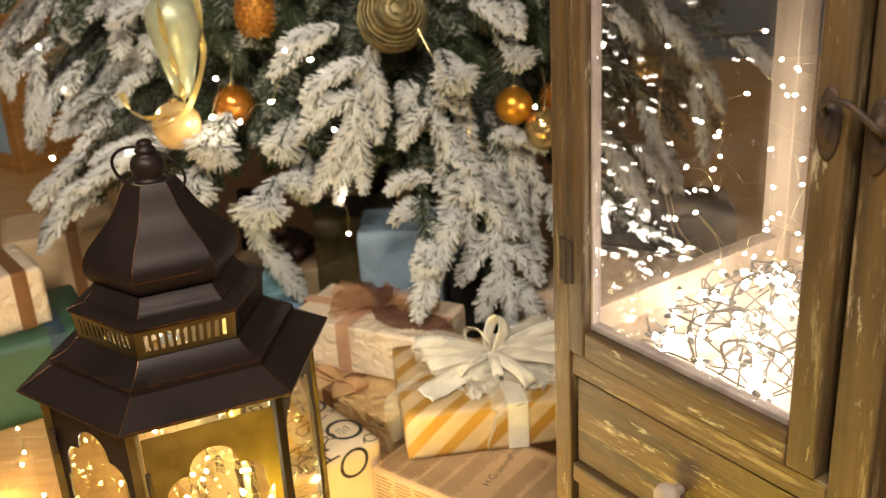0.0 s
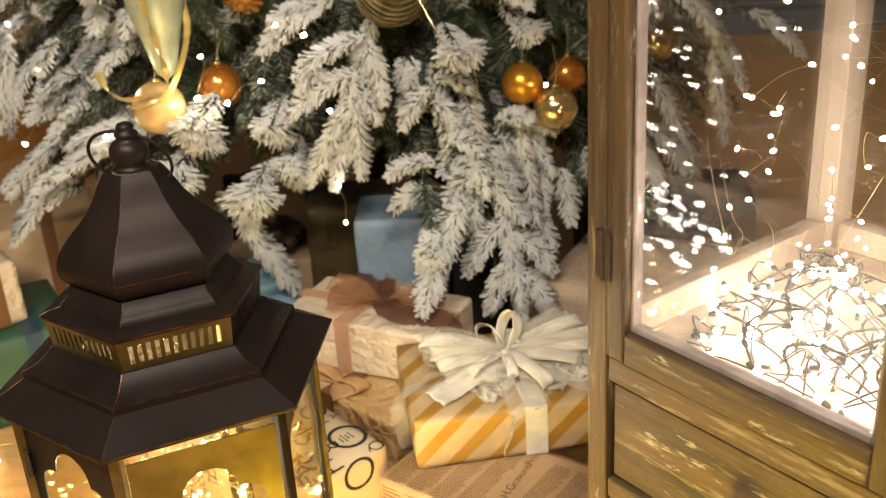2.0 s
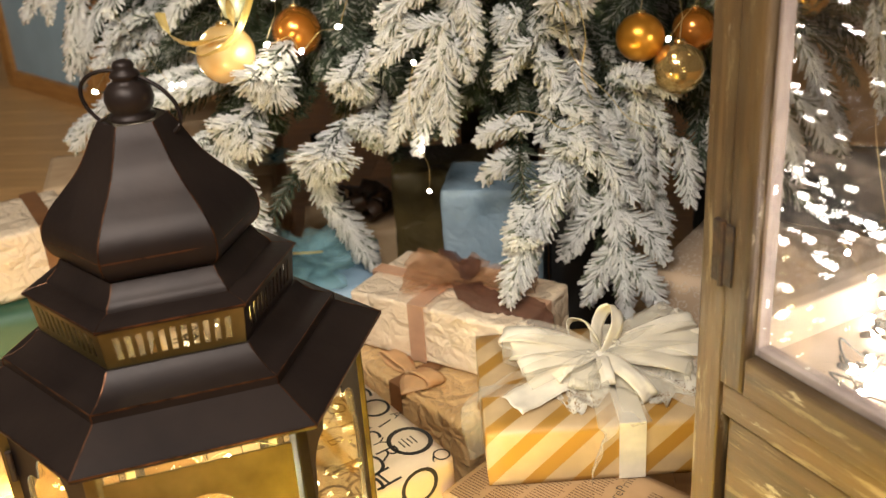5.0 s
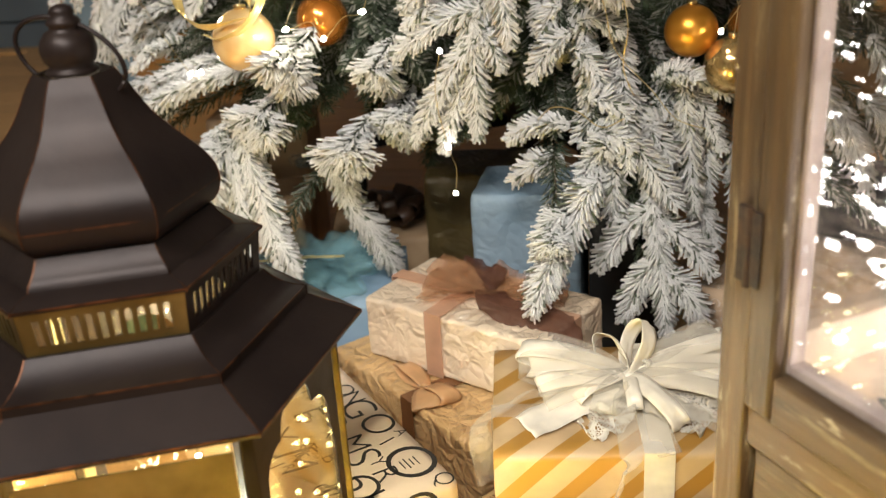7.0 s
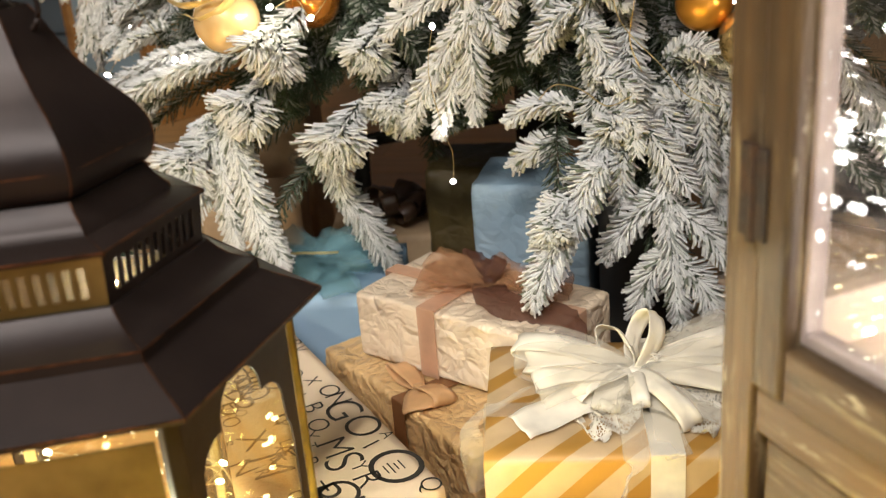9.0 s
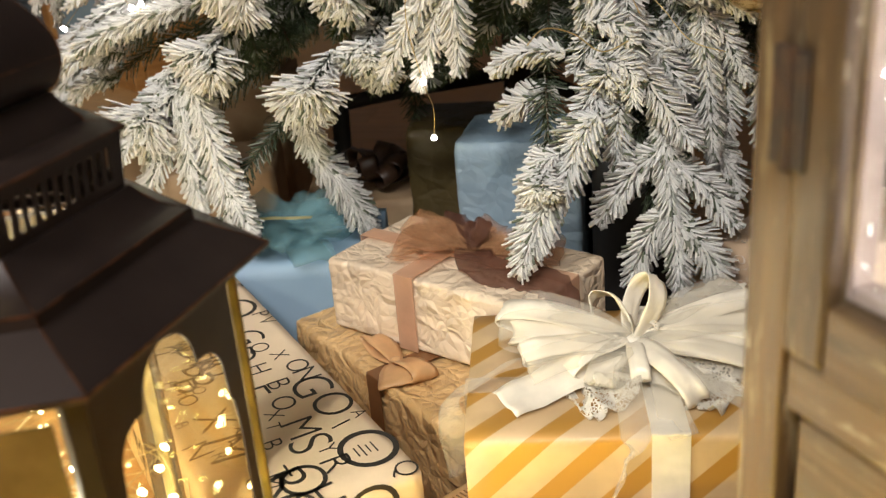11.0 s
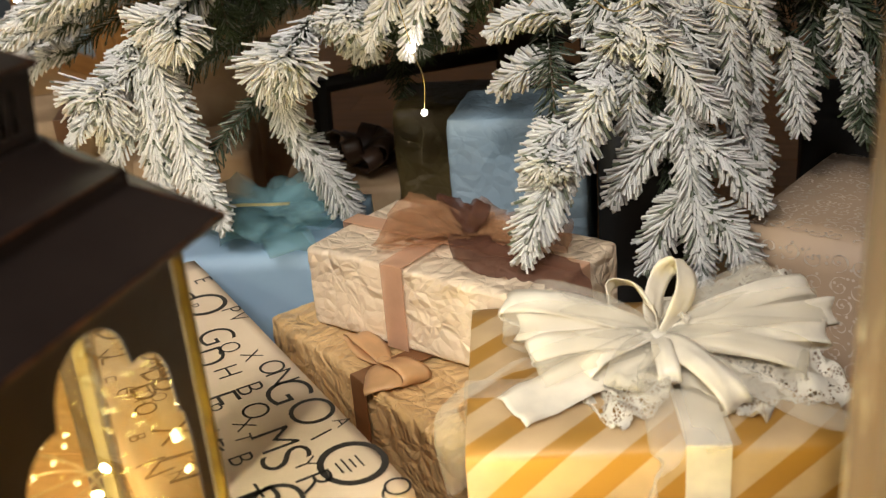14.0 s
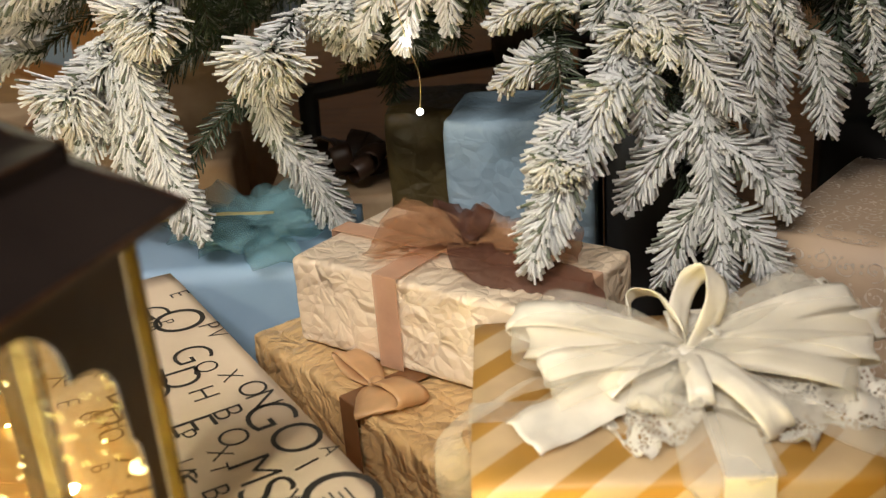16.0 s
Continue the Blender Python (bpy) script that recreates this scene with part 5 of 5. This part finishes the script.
def tuft(centre, size, mats=SNOWY):
    """A bud-like cluster of short twigs that point out and down."""
    pieces = []
    c = Vector(centre)
    out = (c - Vector((TREE.x, TREE.y, centre[2] + 0.25))).normalized()
    side = out.cross(Vector((0, 0, 1))).normalized()
    up = side.cross(out)
    spin = random.Random(int(1000 * (c.x + c.z)))
    for i in range(7):
        a = i * math.pi * 2 / 7 + spin.uniform(-0.4, 0.4)
        d = (out * spin.uniform(0.5, 1.0) + side * math.cos(a) + up * math.sin(a) * 0.8 + Vector((0, 0, -0.55))).normalized()
        pieces.append(sprig(c - out * 0.012, c + d * size * spin.uniform(0.38, 0.66), size * spin.uniform(0.42, 0.6), 0.0, 270, BRUSH_FAN))
    pieces.append(sprig(c - out * 0.07, c + out * size * 0.3, size * 0.5, 0.0, 230, BRUSH_FAN))
    frond_object(pieces, mats, 0.0017, split=0.34)


frond((-0.094, 1.76, 0.667), (-0.177, 1.69, 0.411), 0.02)
frond((-0.111, 1.74, 0.638), (-0.216, 1.69, 0.598), 0.018)
frond((-0.124, 1.72, 0.585), (-0.231, 1.68, 0.537), 0.018)
frond((-0.126, 1.71, 0.557), (-0.214, 1.68, 0.424), 0.017)
frond((-0.106, 1.74, 0.628), (-0.088, 1.7, 0.543), 0.018)
frond((-0.14, 1.72, 0.589), (-0.131, 1.69, 0.426), 0.019)
frond((-0.17, 1.72, 0.587), (-0.215, 1.69, 0.574), 0.016)
frond((-0.127, 1.72, 0.553), (-0.101, 1.7, 0.513), 0.016)
frond((-0.007, 1.78, 0.583), (0.022, 1.7, 0.418), 0.019)
frond((-0.012, 1.73, 0.548), (-0.058, 1.7, 0.501), 0.017)
frond((-0.005, 1.73, 0.526), (0.033, 1.7, 0.474), 0.017)
frond((-0.024, 1.76, 0.579), (-0.048, 1.73, 0.549), 0.016)
frond((-0.005, 1.74, 0.56), (0.052, 1.72, 0.548), 0.014)
frond((-0.011, 1.69, 0.436), (-0.086, 1.66, 0.431), 0.016)
frond((-0.019, 1.69, 0.386), (-0.082, 1.66, 0.375), 0.017)
frond((0.011, 1.68, 0.427), (0.064, 1.64, 0.423), 0.016)
frond((0.018, 1.68, 0.42), (0.026, 1.64, 0.373), 0.017)
frond((0.01, 1.7, 0.467), (0.06, 1.66, 0.455), 0.016)
frond((0.027, 1.62, 0.388), (-0.013, 1.56, 0.329), 0.025, fan=BOTTLE_FAN)
frond((0.001, 1.575, 0.353), (-0.047, 1.5, 0.27), 0.022, fan=BOTTLE_FAN)
frond((-0.013, 1.57, 0.362), (-0.046, 1.54, 0.322), 0.016)
frond((0.047, 1.66, 0.388), (0.044, 1.62, 0.335), 0.017)
frond((0.089, 1.66, 0.381), (0.113, 1.58, 0.193), 0.018)
frond((0.093, 1.64, 0.342), (0.029, 1.6, 0.281), 0.019)
frond((0.101, 1.64, 0.327), (0.163, 1.6, 0.276), 0.019)
frond((0.101, 1.62, 0.281), (0.06, 1.59, 0.215), 0.018)
frond((0.108, 1.61, 0.27), (0.157, 1.58, 0.211), 0.019)
frond((0.083, 1.67, 0.385), (0.104, 1.63, 0.324), 0.016)
frond((0.105, 1.78, 0.478), (0.137, 1.68, 0.343), 0.021)
frond((0.127, 1.78, 0.474), (0.178, 1.7, 0.405), 0.018)
frond((0.118, 1.72, 0.429), (0.068, 1.68, 0.423), 0.016)
frond((0.097, 1.76, 0.472), (0.143, 1.7, 0.494), 0.017)
frond((0.149, 1.7, 0.351), (0.164, 1.67, 0.276), 0.017)
frond((0.198, 1.74, 0.398), (0.209, 1.69, 0.32), 0.019)
frond((0.252, 1.78, 0.416), (0.256, 1.74, 0.368), 0.017)
frond((0.278, 1.76, 0.374), (0.267, 1.72, 0.313), 0.017)
frond((0.16, 1.74, 0.411), (0.163, 1.69, 0.35), 0.019)
frond((0.137, 1.7, 0.343), (0.174, 1.67, 0.282), 0.018)
frond((-0.492, 1.76, 0.416), (-0.417, 1.67, 0.243), 0.025, fan=BOTTLE_FAN)
frond((-0.508, 1.76, 0.39), (-0.472, 1.69, 0.26), 0.024, fan=BOTTLE_FAN)
frond((-0.437, 1.7, 0.291), (-0.395, 1.66, 0.231), 0.016)
frond((-0.352, 1.76, 0.381), (-0.331, 1.745, 0.3), 0.024, fan=BOTTLE_FAN)
frond((-0.338, 1.745, 0.317), (-0.273, 1.75, 0.204), 0.022, fan=BOTTLE_FAN)
frond((-0.484, 1.84, 0.487), (-0.628, 1.72, 0.45), 0.022)
frond((-0.517, 1.86, 0.492), (-0.62, 1.78, 0.479), 0.02)
frond((-0.524, 1.8, 0.413), (-0.548, 1.72, 0.344), 0.02)
tuft((-0.535, 1.72, 0.375), 0.060)
frond((-0.53, 1.78, 0.384), (-0.534, 1.7, 0.299), 0.02)
frond((-0.515, 1.78, 0.386), (-0.552, 1.66, 0.329), 0.02)
frond((-0.5, 1.76, 0.342), (-0.539, 1.68, 0.276), 0.02)
frond((-0.603, 1.88, 0.515), (-0.651, 1.8, 0.5), 0.018)
frond((-0.623, 1.86, 0.421), (-0.688, 1.76, 0.411), 0.02)
frond((-0.64, 1.86, 0.385), (-0.682, 1.8, 0.372), 0.018)
frond((-0.826, 2.12, 0.589), (-0.809, 2.02, 0.447), 0.022)
frond((-0.736, 2.1, 0.657), (-0.836, 2.02, 0.588), 0.022)
frond((-0.698, 1.94, 0.417), (-0.776, 1.86, 0.391), 0.02)
frond((-0.66, 1.92, 0.41), (-0.765, 1.82, 0.301), 0.022)
frond((-0.766, 2.01, 0.635), (-0.796, 1.95, 0.476), 0.022)
frond((-0.848, 2.06, 0.611), (-0.876, 2.0, 0.565), 0.022)
frond((-0.732, 2.01, 0.584), (-0.777, 1.95, 0.491), 0.022)
frond((-0.667, 1.96, 0.619), (-0.683, 1.9, 0.586), 0.022)
frond((-0.63, 1.96, 0.559), (-0.693, 1.9, 0.539), 0.022)
frond((-0.851, 2.06, 0.641), (-0.836, 2.0, 0.562), 0.022)
frond((-0.65, 1.96, 0.535), (-0.721, 1.9, 0.501), 0.022)
frond((-0.675, 1.91, 0.46), (-0.765, 1.85, 0.379), 0.022)
frond((-0.704, 1.91, 0.416), (-0.775, 1.85, 0.296), 0.022)
frond((-0.56, 1.95, 0.717), (-0.564, 1.85, 0.657), 0.022)
frond((-0.511, 1.9, 0.681), (-0.517, 1.86, 0.647), 0.018)
frond((-0.658, 2.0, 0.548), (-0.7, 1.92, 0.548), 0.018)
frond((-0.546, 1.9, 0.598), (-0.577, 1.86, 0.567), 0.02)
frond((-0.641, 1.98, 0.483), (-0.714, 1.9, 0.499), 0.02)
frond((-0.501, 1.86, 0.486), (-0.634, 1.78, 0.443), 0.022)
frond((-0.845, 2.16, 0.676), (-0.878, 2.1, 0.584), 0.02)
frond((-0.747, 2.1, 0.715), (-0.699, 2.02, 0.659), 0.02)
frond((-0.482, 1.9, 0.73), (-0.555, 1.82, 0.718), 0.022)
frond((-0.156, 1.78, 0.696), (-0.267, 1.71, 0.635), 0.02)
frond((-0.187, 1.78, 0.684), (-0.25, 1.72, 0.67), 0.018)
frond((-0.297, 1.86, 0.675), (-0.355, 1.82, 0.651), 0.016)
frond((0.07, 1.8, 0.714), (0.135, 1.76, 0.678), 0.018)
frond((0.141, 1.82, 0.716), (0.154, 1.76, 0.667), 0.018)
frond((0.093, 1.82, 0.515), (0.12, 1.78, 0.461), 0.016)
frond((-0.047, 1.8, 0.581), (-0.059, 1.76, 0.55), 0.014)
frond((0.132, 1.74, 0.477), (0.146, 1.66, 0.33), 0.018)
frond((0.1, 1.78, 0.483), (0.187, 1.74, 0.463), 0.016)
frond((0.297, 1.8, 0.7), (0.355, 1.74, 0.649), 0.022)
frond((0.399, 1.86, 0.675), (0.469, 1.8, 0.601), 0.022)
frond((0.457, 1.88, 0.627), (0.53, 1.82, 0.499), 0.02)
frond((0.557, 1.9, 0.607), (0.645, 1.86, 0.536), 0.02)
frond((0.381, 1.86, 0.511), (0.447, 1.8, 0.352), 0.022)
frond((0.333, 1.78, 0.438), (0.367, 1.72, 0.339), 0.02)
frond((0.298, 1.8, 0.476), (0.339, 1.74, 0.385), 0.022)
frond((0.36, 1.8, 0.44), (0.416, 1.76, 0.373), 0.02)
frond((0.486, 1.86, 0.556), (0.497, 1.8, 0.41), 0.02)
tuft((-0.385, 1.70, 0.535), 0.062)
tuft((-0.270, 1.73, 0.514), 0.048)
tuft((-0.250, 1.73, 0.443), 0.038)
tuft((-0.263, 1.75, 0.437), 0.035)
tuft((0.033, 1.7, 0.624), 0.05)
tuft((0.042, 1.67, 0.427), 0.05)
tuft((0.15, 1.78, 0.634), 0.04)
tuft((-0.041, 1.78, 0.523), 0.035)
tuft((-0.310, 1.70, 0.412), 0.058)
tuft((-0.436, 1.71, 0.452), 0.058)
tuft((-0.026, 1.53, 0.345), 0.03)
tuft((-0.239, 1.76, 0.418), 0.04)

# green inner boughs and the rest of the crown
rnd = random.Random(17)


def bough(base, tip, mats, reach, rows, fan, radius):
    b, t = Vector(base), Vector(tip)
    pieces = [sprig(b, t, reach, 0.02, rows, fan)]
    d = t - b
    s = d.cross(Vector((0, 0, 1))).normalized()
    for f, sgn in ((0.35, 1), (0.5, -1), (0.62, 1), (0.76, -1)):
        p = b + d * f
        pieces.append(sprig(p, p + d * 0.32 + s * sgn * d.length * 0.22 + Vector((0, 0, -0.03)), reach, 0.0, rows, fan))
    frond_object(pieces, mats, radius)


# inner layer behind the front fronds
for i in range(95):
    a = math.radians(rnd.uniform(195, 345))
    z = rnd.uniform(0.40, 1.0)
    r0, r1 = rnd.uniform(0.12, 0.26), rnd.uniform(0.34, 0.52) * (1.12 - 0.35 * z)
    base = (TREE.x + r0 * math.cos(a), TREE.y + r0 * math.sin(a), z + 0.06)
    tip = (TREE.x + r1 * 1.1 * math.cos(a + rnd.uniform(-0.2, 0.2)), TREE.y + r1 * math.sin(a), z - rnd.uniform(0.02, 0.10))
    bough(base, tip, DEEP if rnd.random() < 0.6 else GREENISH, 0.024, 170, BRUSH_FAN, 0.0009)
# green tips that fill the gaps between the front sprays
for i in range(70):
    x, z = rnd.uniform(-0.52, 0.20), rnd.uniform(0.43, 0.74)
    y = 1.80 + 0.10 * rnd.random() + 0.25 * (z - 0.43) * rnd.random()
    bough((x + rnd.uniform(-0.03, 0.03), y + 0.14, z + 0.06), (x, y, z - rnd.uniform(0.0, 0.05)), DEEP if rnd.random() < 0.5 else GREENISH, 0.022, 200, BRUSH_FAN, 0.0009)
# snowy boughs between the front fronds
for i in range(78):
    a = math.radians(rnd.uniform(188, 358))
    z = rnd.uniform(0.50, 0.98)
    r0, r1 = rnd.uniform(0.34, 0.42), rnd.uniform(0.52, 0.62) * (1.12 - 0.22 * z)
    da = rnd.uniform(-0.25, 0.25)
    base = (TREE.x + 1.1 * r0 * math.cos(a), TREE.y + r0 * math.sin(a), z + 0.03)
    tip = (TREE.x + 1.1 * r1 * math.cos(a + da), TREE.y + r1 * math.sin(a + da), z - rnd.uniform(0.03, 0.10))
    if (Vector(tip) - Vector((0.18, 1.80, 0.52))).length > 0.17:
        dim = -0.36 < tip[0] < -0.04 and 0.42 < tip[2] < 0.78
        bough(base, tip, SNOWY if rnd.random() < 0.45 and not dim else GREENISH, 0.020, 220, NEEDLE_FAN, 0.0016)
# low boughs at the side, seen through the cabinet's glass
for i in range(24):
    a = math.radians(rnd.uniform(288, 350))
    z = rnd.uniform(0.42, 0.86)
    r1 = rnd.uniform(0.66, 0.80) * (1.1 - 0.2 * z)
    base = (TREE.x + 1.05 * (r1 - 0.22) * math.cos(a), TREE.y + (r1 - 0.22) * math.sin(a), z + 0.05)
    tip = (TREE.x + 1.05 * r1 * math.cos(a + rnd.uniform(-0.15, 0.15)), TREE.y + r1 * math.sin(a), z - rnd.uniform(0.06, 0.14))
    if (Vector(tip) - Vector((0.18, 1.80, 0.52))).length > 0.15:
        bough(base, tip, SNOWY if rnd.random() < 0.4 else GREENISH, 0.021, 210, NEEDLE_FAN, 0.0016)
# boughs at the far left
for i in range(30):
    a = math.radians(rnd.uniform(172, 218))
    z = rnd.uniform(0.44, 1.0)
    r1 = rnd.uniform(0.62, 0.78) * (1.1 - 0.2 * z)
    base = (TREE.x + 1.1 * (r1 - 0.22) * math.cos(a), TREE.y + (r1 - 0.22) * math.sin(a), z + 0.05)
    tip = (TREE.x + 1.1 * r1 * math.cos(a + rnd.uniform(-0.15, 0.15)), TREE.y + r1 * math.sin(a), z - rnd.uniform(0.05, 0.12))
    if tip[2] > 0.42 - 0.75 * (tip[0] + 0.70):
        bough(base, tip, SNOWY if rnd.random() < 0.6 else GREENISH, 0.021, 210, NEEDLE_FAN, 0.0016)
# outer crown above and around
for i in range(110):
    a = rnd.uniform(0, 2 * math.pi)
    z = rnd.uniform(0.45, 1.85)
    front = math.sin(a) < -0.15
    if front and z < 0.80:
        continue
    r1 = 0.72 * (1 - (z - 0.35) / 1.7)
    base = (TREE.x + r1 * 0.3 * math.cos(a), TREE.y + r1 * 0.3 * math.sin(a), z + 0.08)
    tip = (TREE.x + r1 * math.cos(a), TREE.y + r1 * math.sin(a), z - 0.06)
    bough(base, tip, SNOWY if rnd.random() < 0.7 else GREENISH, 0.024, 140, NEEDLE_FAN, 0.0016)


# ---- baubles and lights on the tree ----
def bauble(place, r, mat, label, cap=True):
    o = thing("bauble", place, 0, label, "bauble", "baubles on the tree")
    bm = bmesh.new()
    bmesh.ops.create_uvsphere(bm, u_segments=40, v_segments=24, radius=r)
    part("ball", bm, mat, o, smooth=True)
    if cap:
        bm = bmesh.new()
        lathe(bm, [(r * 0.2, r * 0.965), (r * 0.2, r * 1.1), (r * 0.12, r * 1.13)], 16)
        part("cap", bm, CHAMPAGNE, o, "gold cap", smooth=True)
        bm = bmesh.new()
        tube(bm, [(0, 0, r * 1.1), (0.004, 0.01, r * 1.1 + 0.03), (0.0, 0.03, r * 1.1 + 0.06)], 0.0006, 4)
        part("hanger", bm, WIRE_GOLD, o)
    return o


bauble((-0.442, 1.705, 0.556), 0.042, PEARL, "large pearly peach glass bauble")
bauble((-0.360, 1.80, 0.562), 0.037, ORANGE, "amber orange bauble behind a snowy tuft")
bauble((0.140, 1.754, 0.543), 0.034, AMBER, "matte amber gold bauble")
bauble((0.192, 1.736, 0.502), 0.037, CHAMPAGNE, "shiny champagne glass bauble")
bauble((0.221, 1.80, 0.540), 0.032, ORANGE, "glossy orange glass bauble behind two others")
bauble((0.40, 1.92, 0.56), 0.04, CHAMPAGNE, "champagne glass bauble behind the cabinet")

# wicker ball with coiled canes
o = thing("wicker_ball", (-0.062, 1.72, 0.715), 0, "gilded woven wicker ball ornament", "ornament", "baubles on the tree")
bm = bmesh.new()
bmesh.ops.create_uvsphere(bm, u_segments=24, v_segments=16, radius=0.055)
part("core", bm, WICKER, o, smooth=True)
bm = bmesh.new()
pts = []
for i in range(760):
    f = i / 759
    th = math.pi * (0.03 + 0.94 * f)
    ph = f * 2 * math.pi * 17
    pts.append(Vector((math.sin(th) * math.cos(ph), math.sin(th) * math.sin(ph), math.cos(th))) * (0.0575 + 0.0008 * math.sin(i * 1.3)))
tube(bm, [pose(0, 0, 0, 60, 20, 0) @ p for p in pts], 0.0019, 5)
part("cane", bm, WICKER, o, "coiled gilded cane", smooth=True)

# orange glitter cone
o = thing("glitter_cone", (-0.295, 1.76, 0.728), 0, "orange glitter cone ornament", "ornament", "baubles on the tree")
bm = bmesh.new()
rnd = random.Random(3)
lathe(bm, [(0.004, -0.042), (0.016, -0.034), (0.027, -0.018), (0.032, 0.0), (0.03, 0.02), (0.02, 0.038), (0.006, 0.046)], 24)
part("core", bm, GLITTER, o, smooth=True)
bm = bmesh.new()
for i in range(90):
    f = (i + 0.5) / 90
    z = -0.04 + 0.08 * f
    r = 0.033 * math.sqrt(max(0.05, 1 - (z / 0.047) ** 2))
    a = i * 2.4
    bmesh.ops.create_icosphere(bm, subdivisions=1, radius=0.0052, matrix=Matrix.Translation((r * math.cos(a), r * math.sin(a), z)) @ Matrix.Diagonal((1, 1, 0.6, 1)))
part("scales", bm, GLITTER, o, "glitter scales")

# pale green frosted drop with a gold ribbon
o = thing("glass_drop", (-0.424, 1.715, 0.67), 0, "pale green frosted glass drop ornament with gold ribbon", "ornament", "baubles on the tree")
bm = bmesh.new()
lathe(bm, [(0.004, -0.07), (0.015, -0.062), (0.021, -0.04), (0.030, -0.005), (0.040, 0.03), (0.046, 0.06), (0.042, 0.085), (0.022, 0.105), (0.006, 0.112)], 32)
part("drop", bm, ICICLE, o, smooth=True)
bm = bmesh.new()
ribbon_tail(bm, [(-0.012, -0.045, 0.16), (-0.006, -0.05, 0.06), (0.008, -0.05, -0.03), (0.012, -0.052, -0.075)], 0.012, 0.9)
ribbon_tail(bm, [(0.035, -0.03, 0.17), (0.055, -0.045, 0.08), (0.05, -0.05, 0.0), (0.015, -0.052, -0.075), (-0.03, -0.05, -0.105), (-0.06, -0.04, -0.10)], 0.011, 0.9)
ribbon_tail(bm, [(0.012, -0.052, -0.075), (-0.05, -0.052, -0.088), (-0.085, -0.04, -0.075), (-0.10, -0.02, -0.05)], 0.016, 0.8)
part("ribbon", bm, GOLD_RIBBON, o, "sheer gold ribbon", thick=0.0004)


def tree_lights(name, points):
    """Fairy lights strung through the branches, in front of the needles."""
    light_heap(name, "lit white fairy lights on thin gold wire through the tree", points, WIRE_GOLD, BULB_WHITE, 0.0034, 0.0005, len(points), 40)


tree_lights("tree_lights", [(-0.242, 1.69, 0.676), (-0.201, 1.69, 0.658), (-0.275, 1.695, 0.59), (-0.337, 1.72, 0.552), (-0.376, 1.685, 0.572), (-0.373, 1.74, 0.625)])
tree_lights("tree_lights", [(-0.170, 1.655, 0.546), (-0.17, 1.675, 0.415), (-0.166, 1.690, 0.345)])
tree_lights("tree_lights", [(-0.697, 1.95, 0.589), (-0.681, 1.93, 0.558), (-0.745, 2.02, 0.503), (-0.760, 1.95, 0.441)])
tree_lights("tree_lights", [(-0.762, 2.0, 0.652), (-0.556, 1.775, 0.495), (-0.527, 1.745, 0.504)])
tree_lights("tree_lights", [(0.172, 1.70, 0.552), (0.287, 1.70, 0.651), (0.612, 1.86, 0.627)])


# loose twine from the wicker ball down the front branches
o = thing("gold_twine", (0, 0, 0), 0, "thin gold twine draped over the branches", "garland")
bm = bmesh.new()
for run in (((-0.02, 1.68, 0.70), (0.0, 1.66, 0.66), (0.03, 1.66, 0.60), (0.045, 1.665, 0.54), (0.09, 1.66, 0.49), (0.12, 1.655, 0.455), (0.16, 1.66, 0.44)),
            ((-0.05, 1.66, 0.455), (-0.03, 1.645, 0.475), (0.0, 1.64, 0.47), (0.03, 1.64, 0.45), (0.06, 1.65, 0.46)),
            ((0.05, 1.67, 0.62), (0.06, 1.66, 0.57), (0.055, 1.66, 0.52), (0.07, 1.66, 0.48))):
    pts = [Vector(p) for p in run]
    fine = []
    for i in range(len(pts) - 1):
        p0, p1, p2, p3 = pts[max(i - 1, 0)], pts[i], pts[i + 1], pts[min(i + 2, len(pts) - 1)]
        for k in range(6):
            t = k / 6
            fine.append(0.5 * ((2 * p1) + (p2 - p0) * t + (2 * p0 - 5 * p1 + 4 * p2 - p3) * t * t + (3 * p1 - p0 - 3 * p2 + p3) * t ** 3))
    tube(bm, fine, 0.0008, 4)
part("twine", bm, WIRE_GOLD, o)
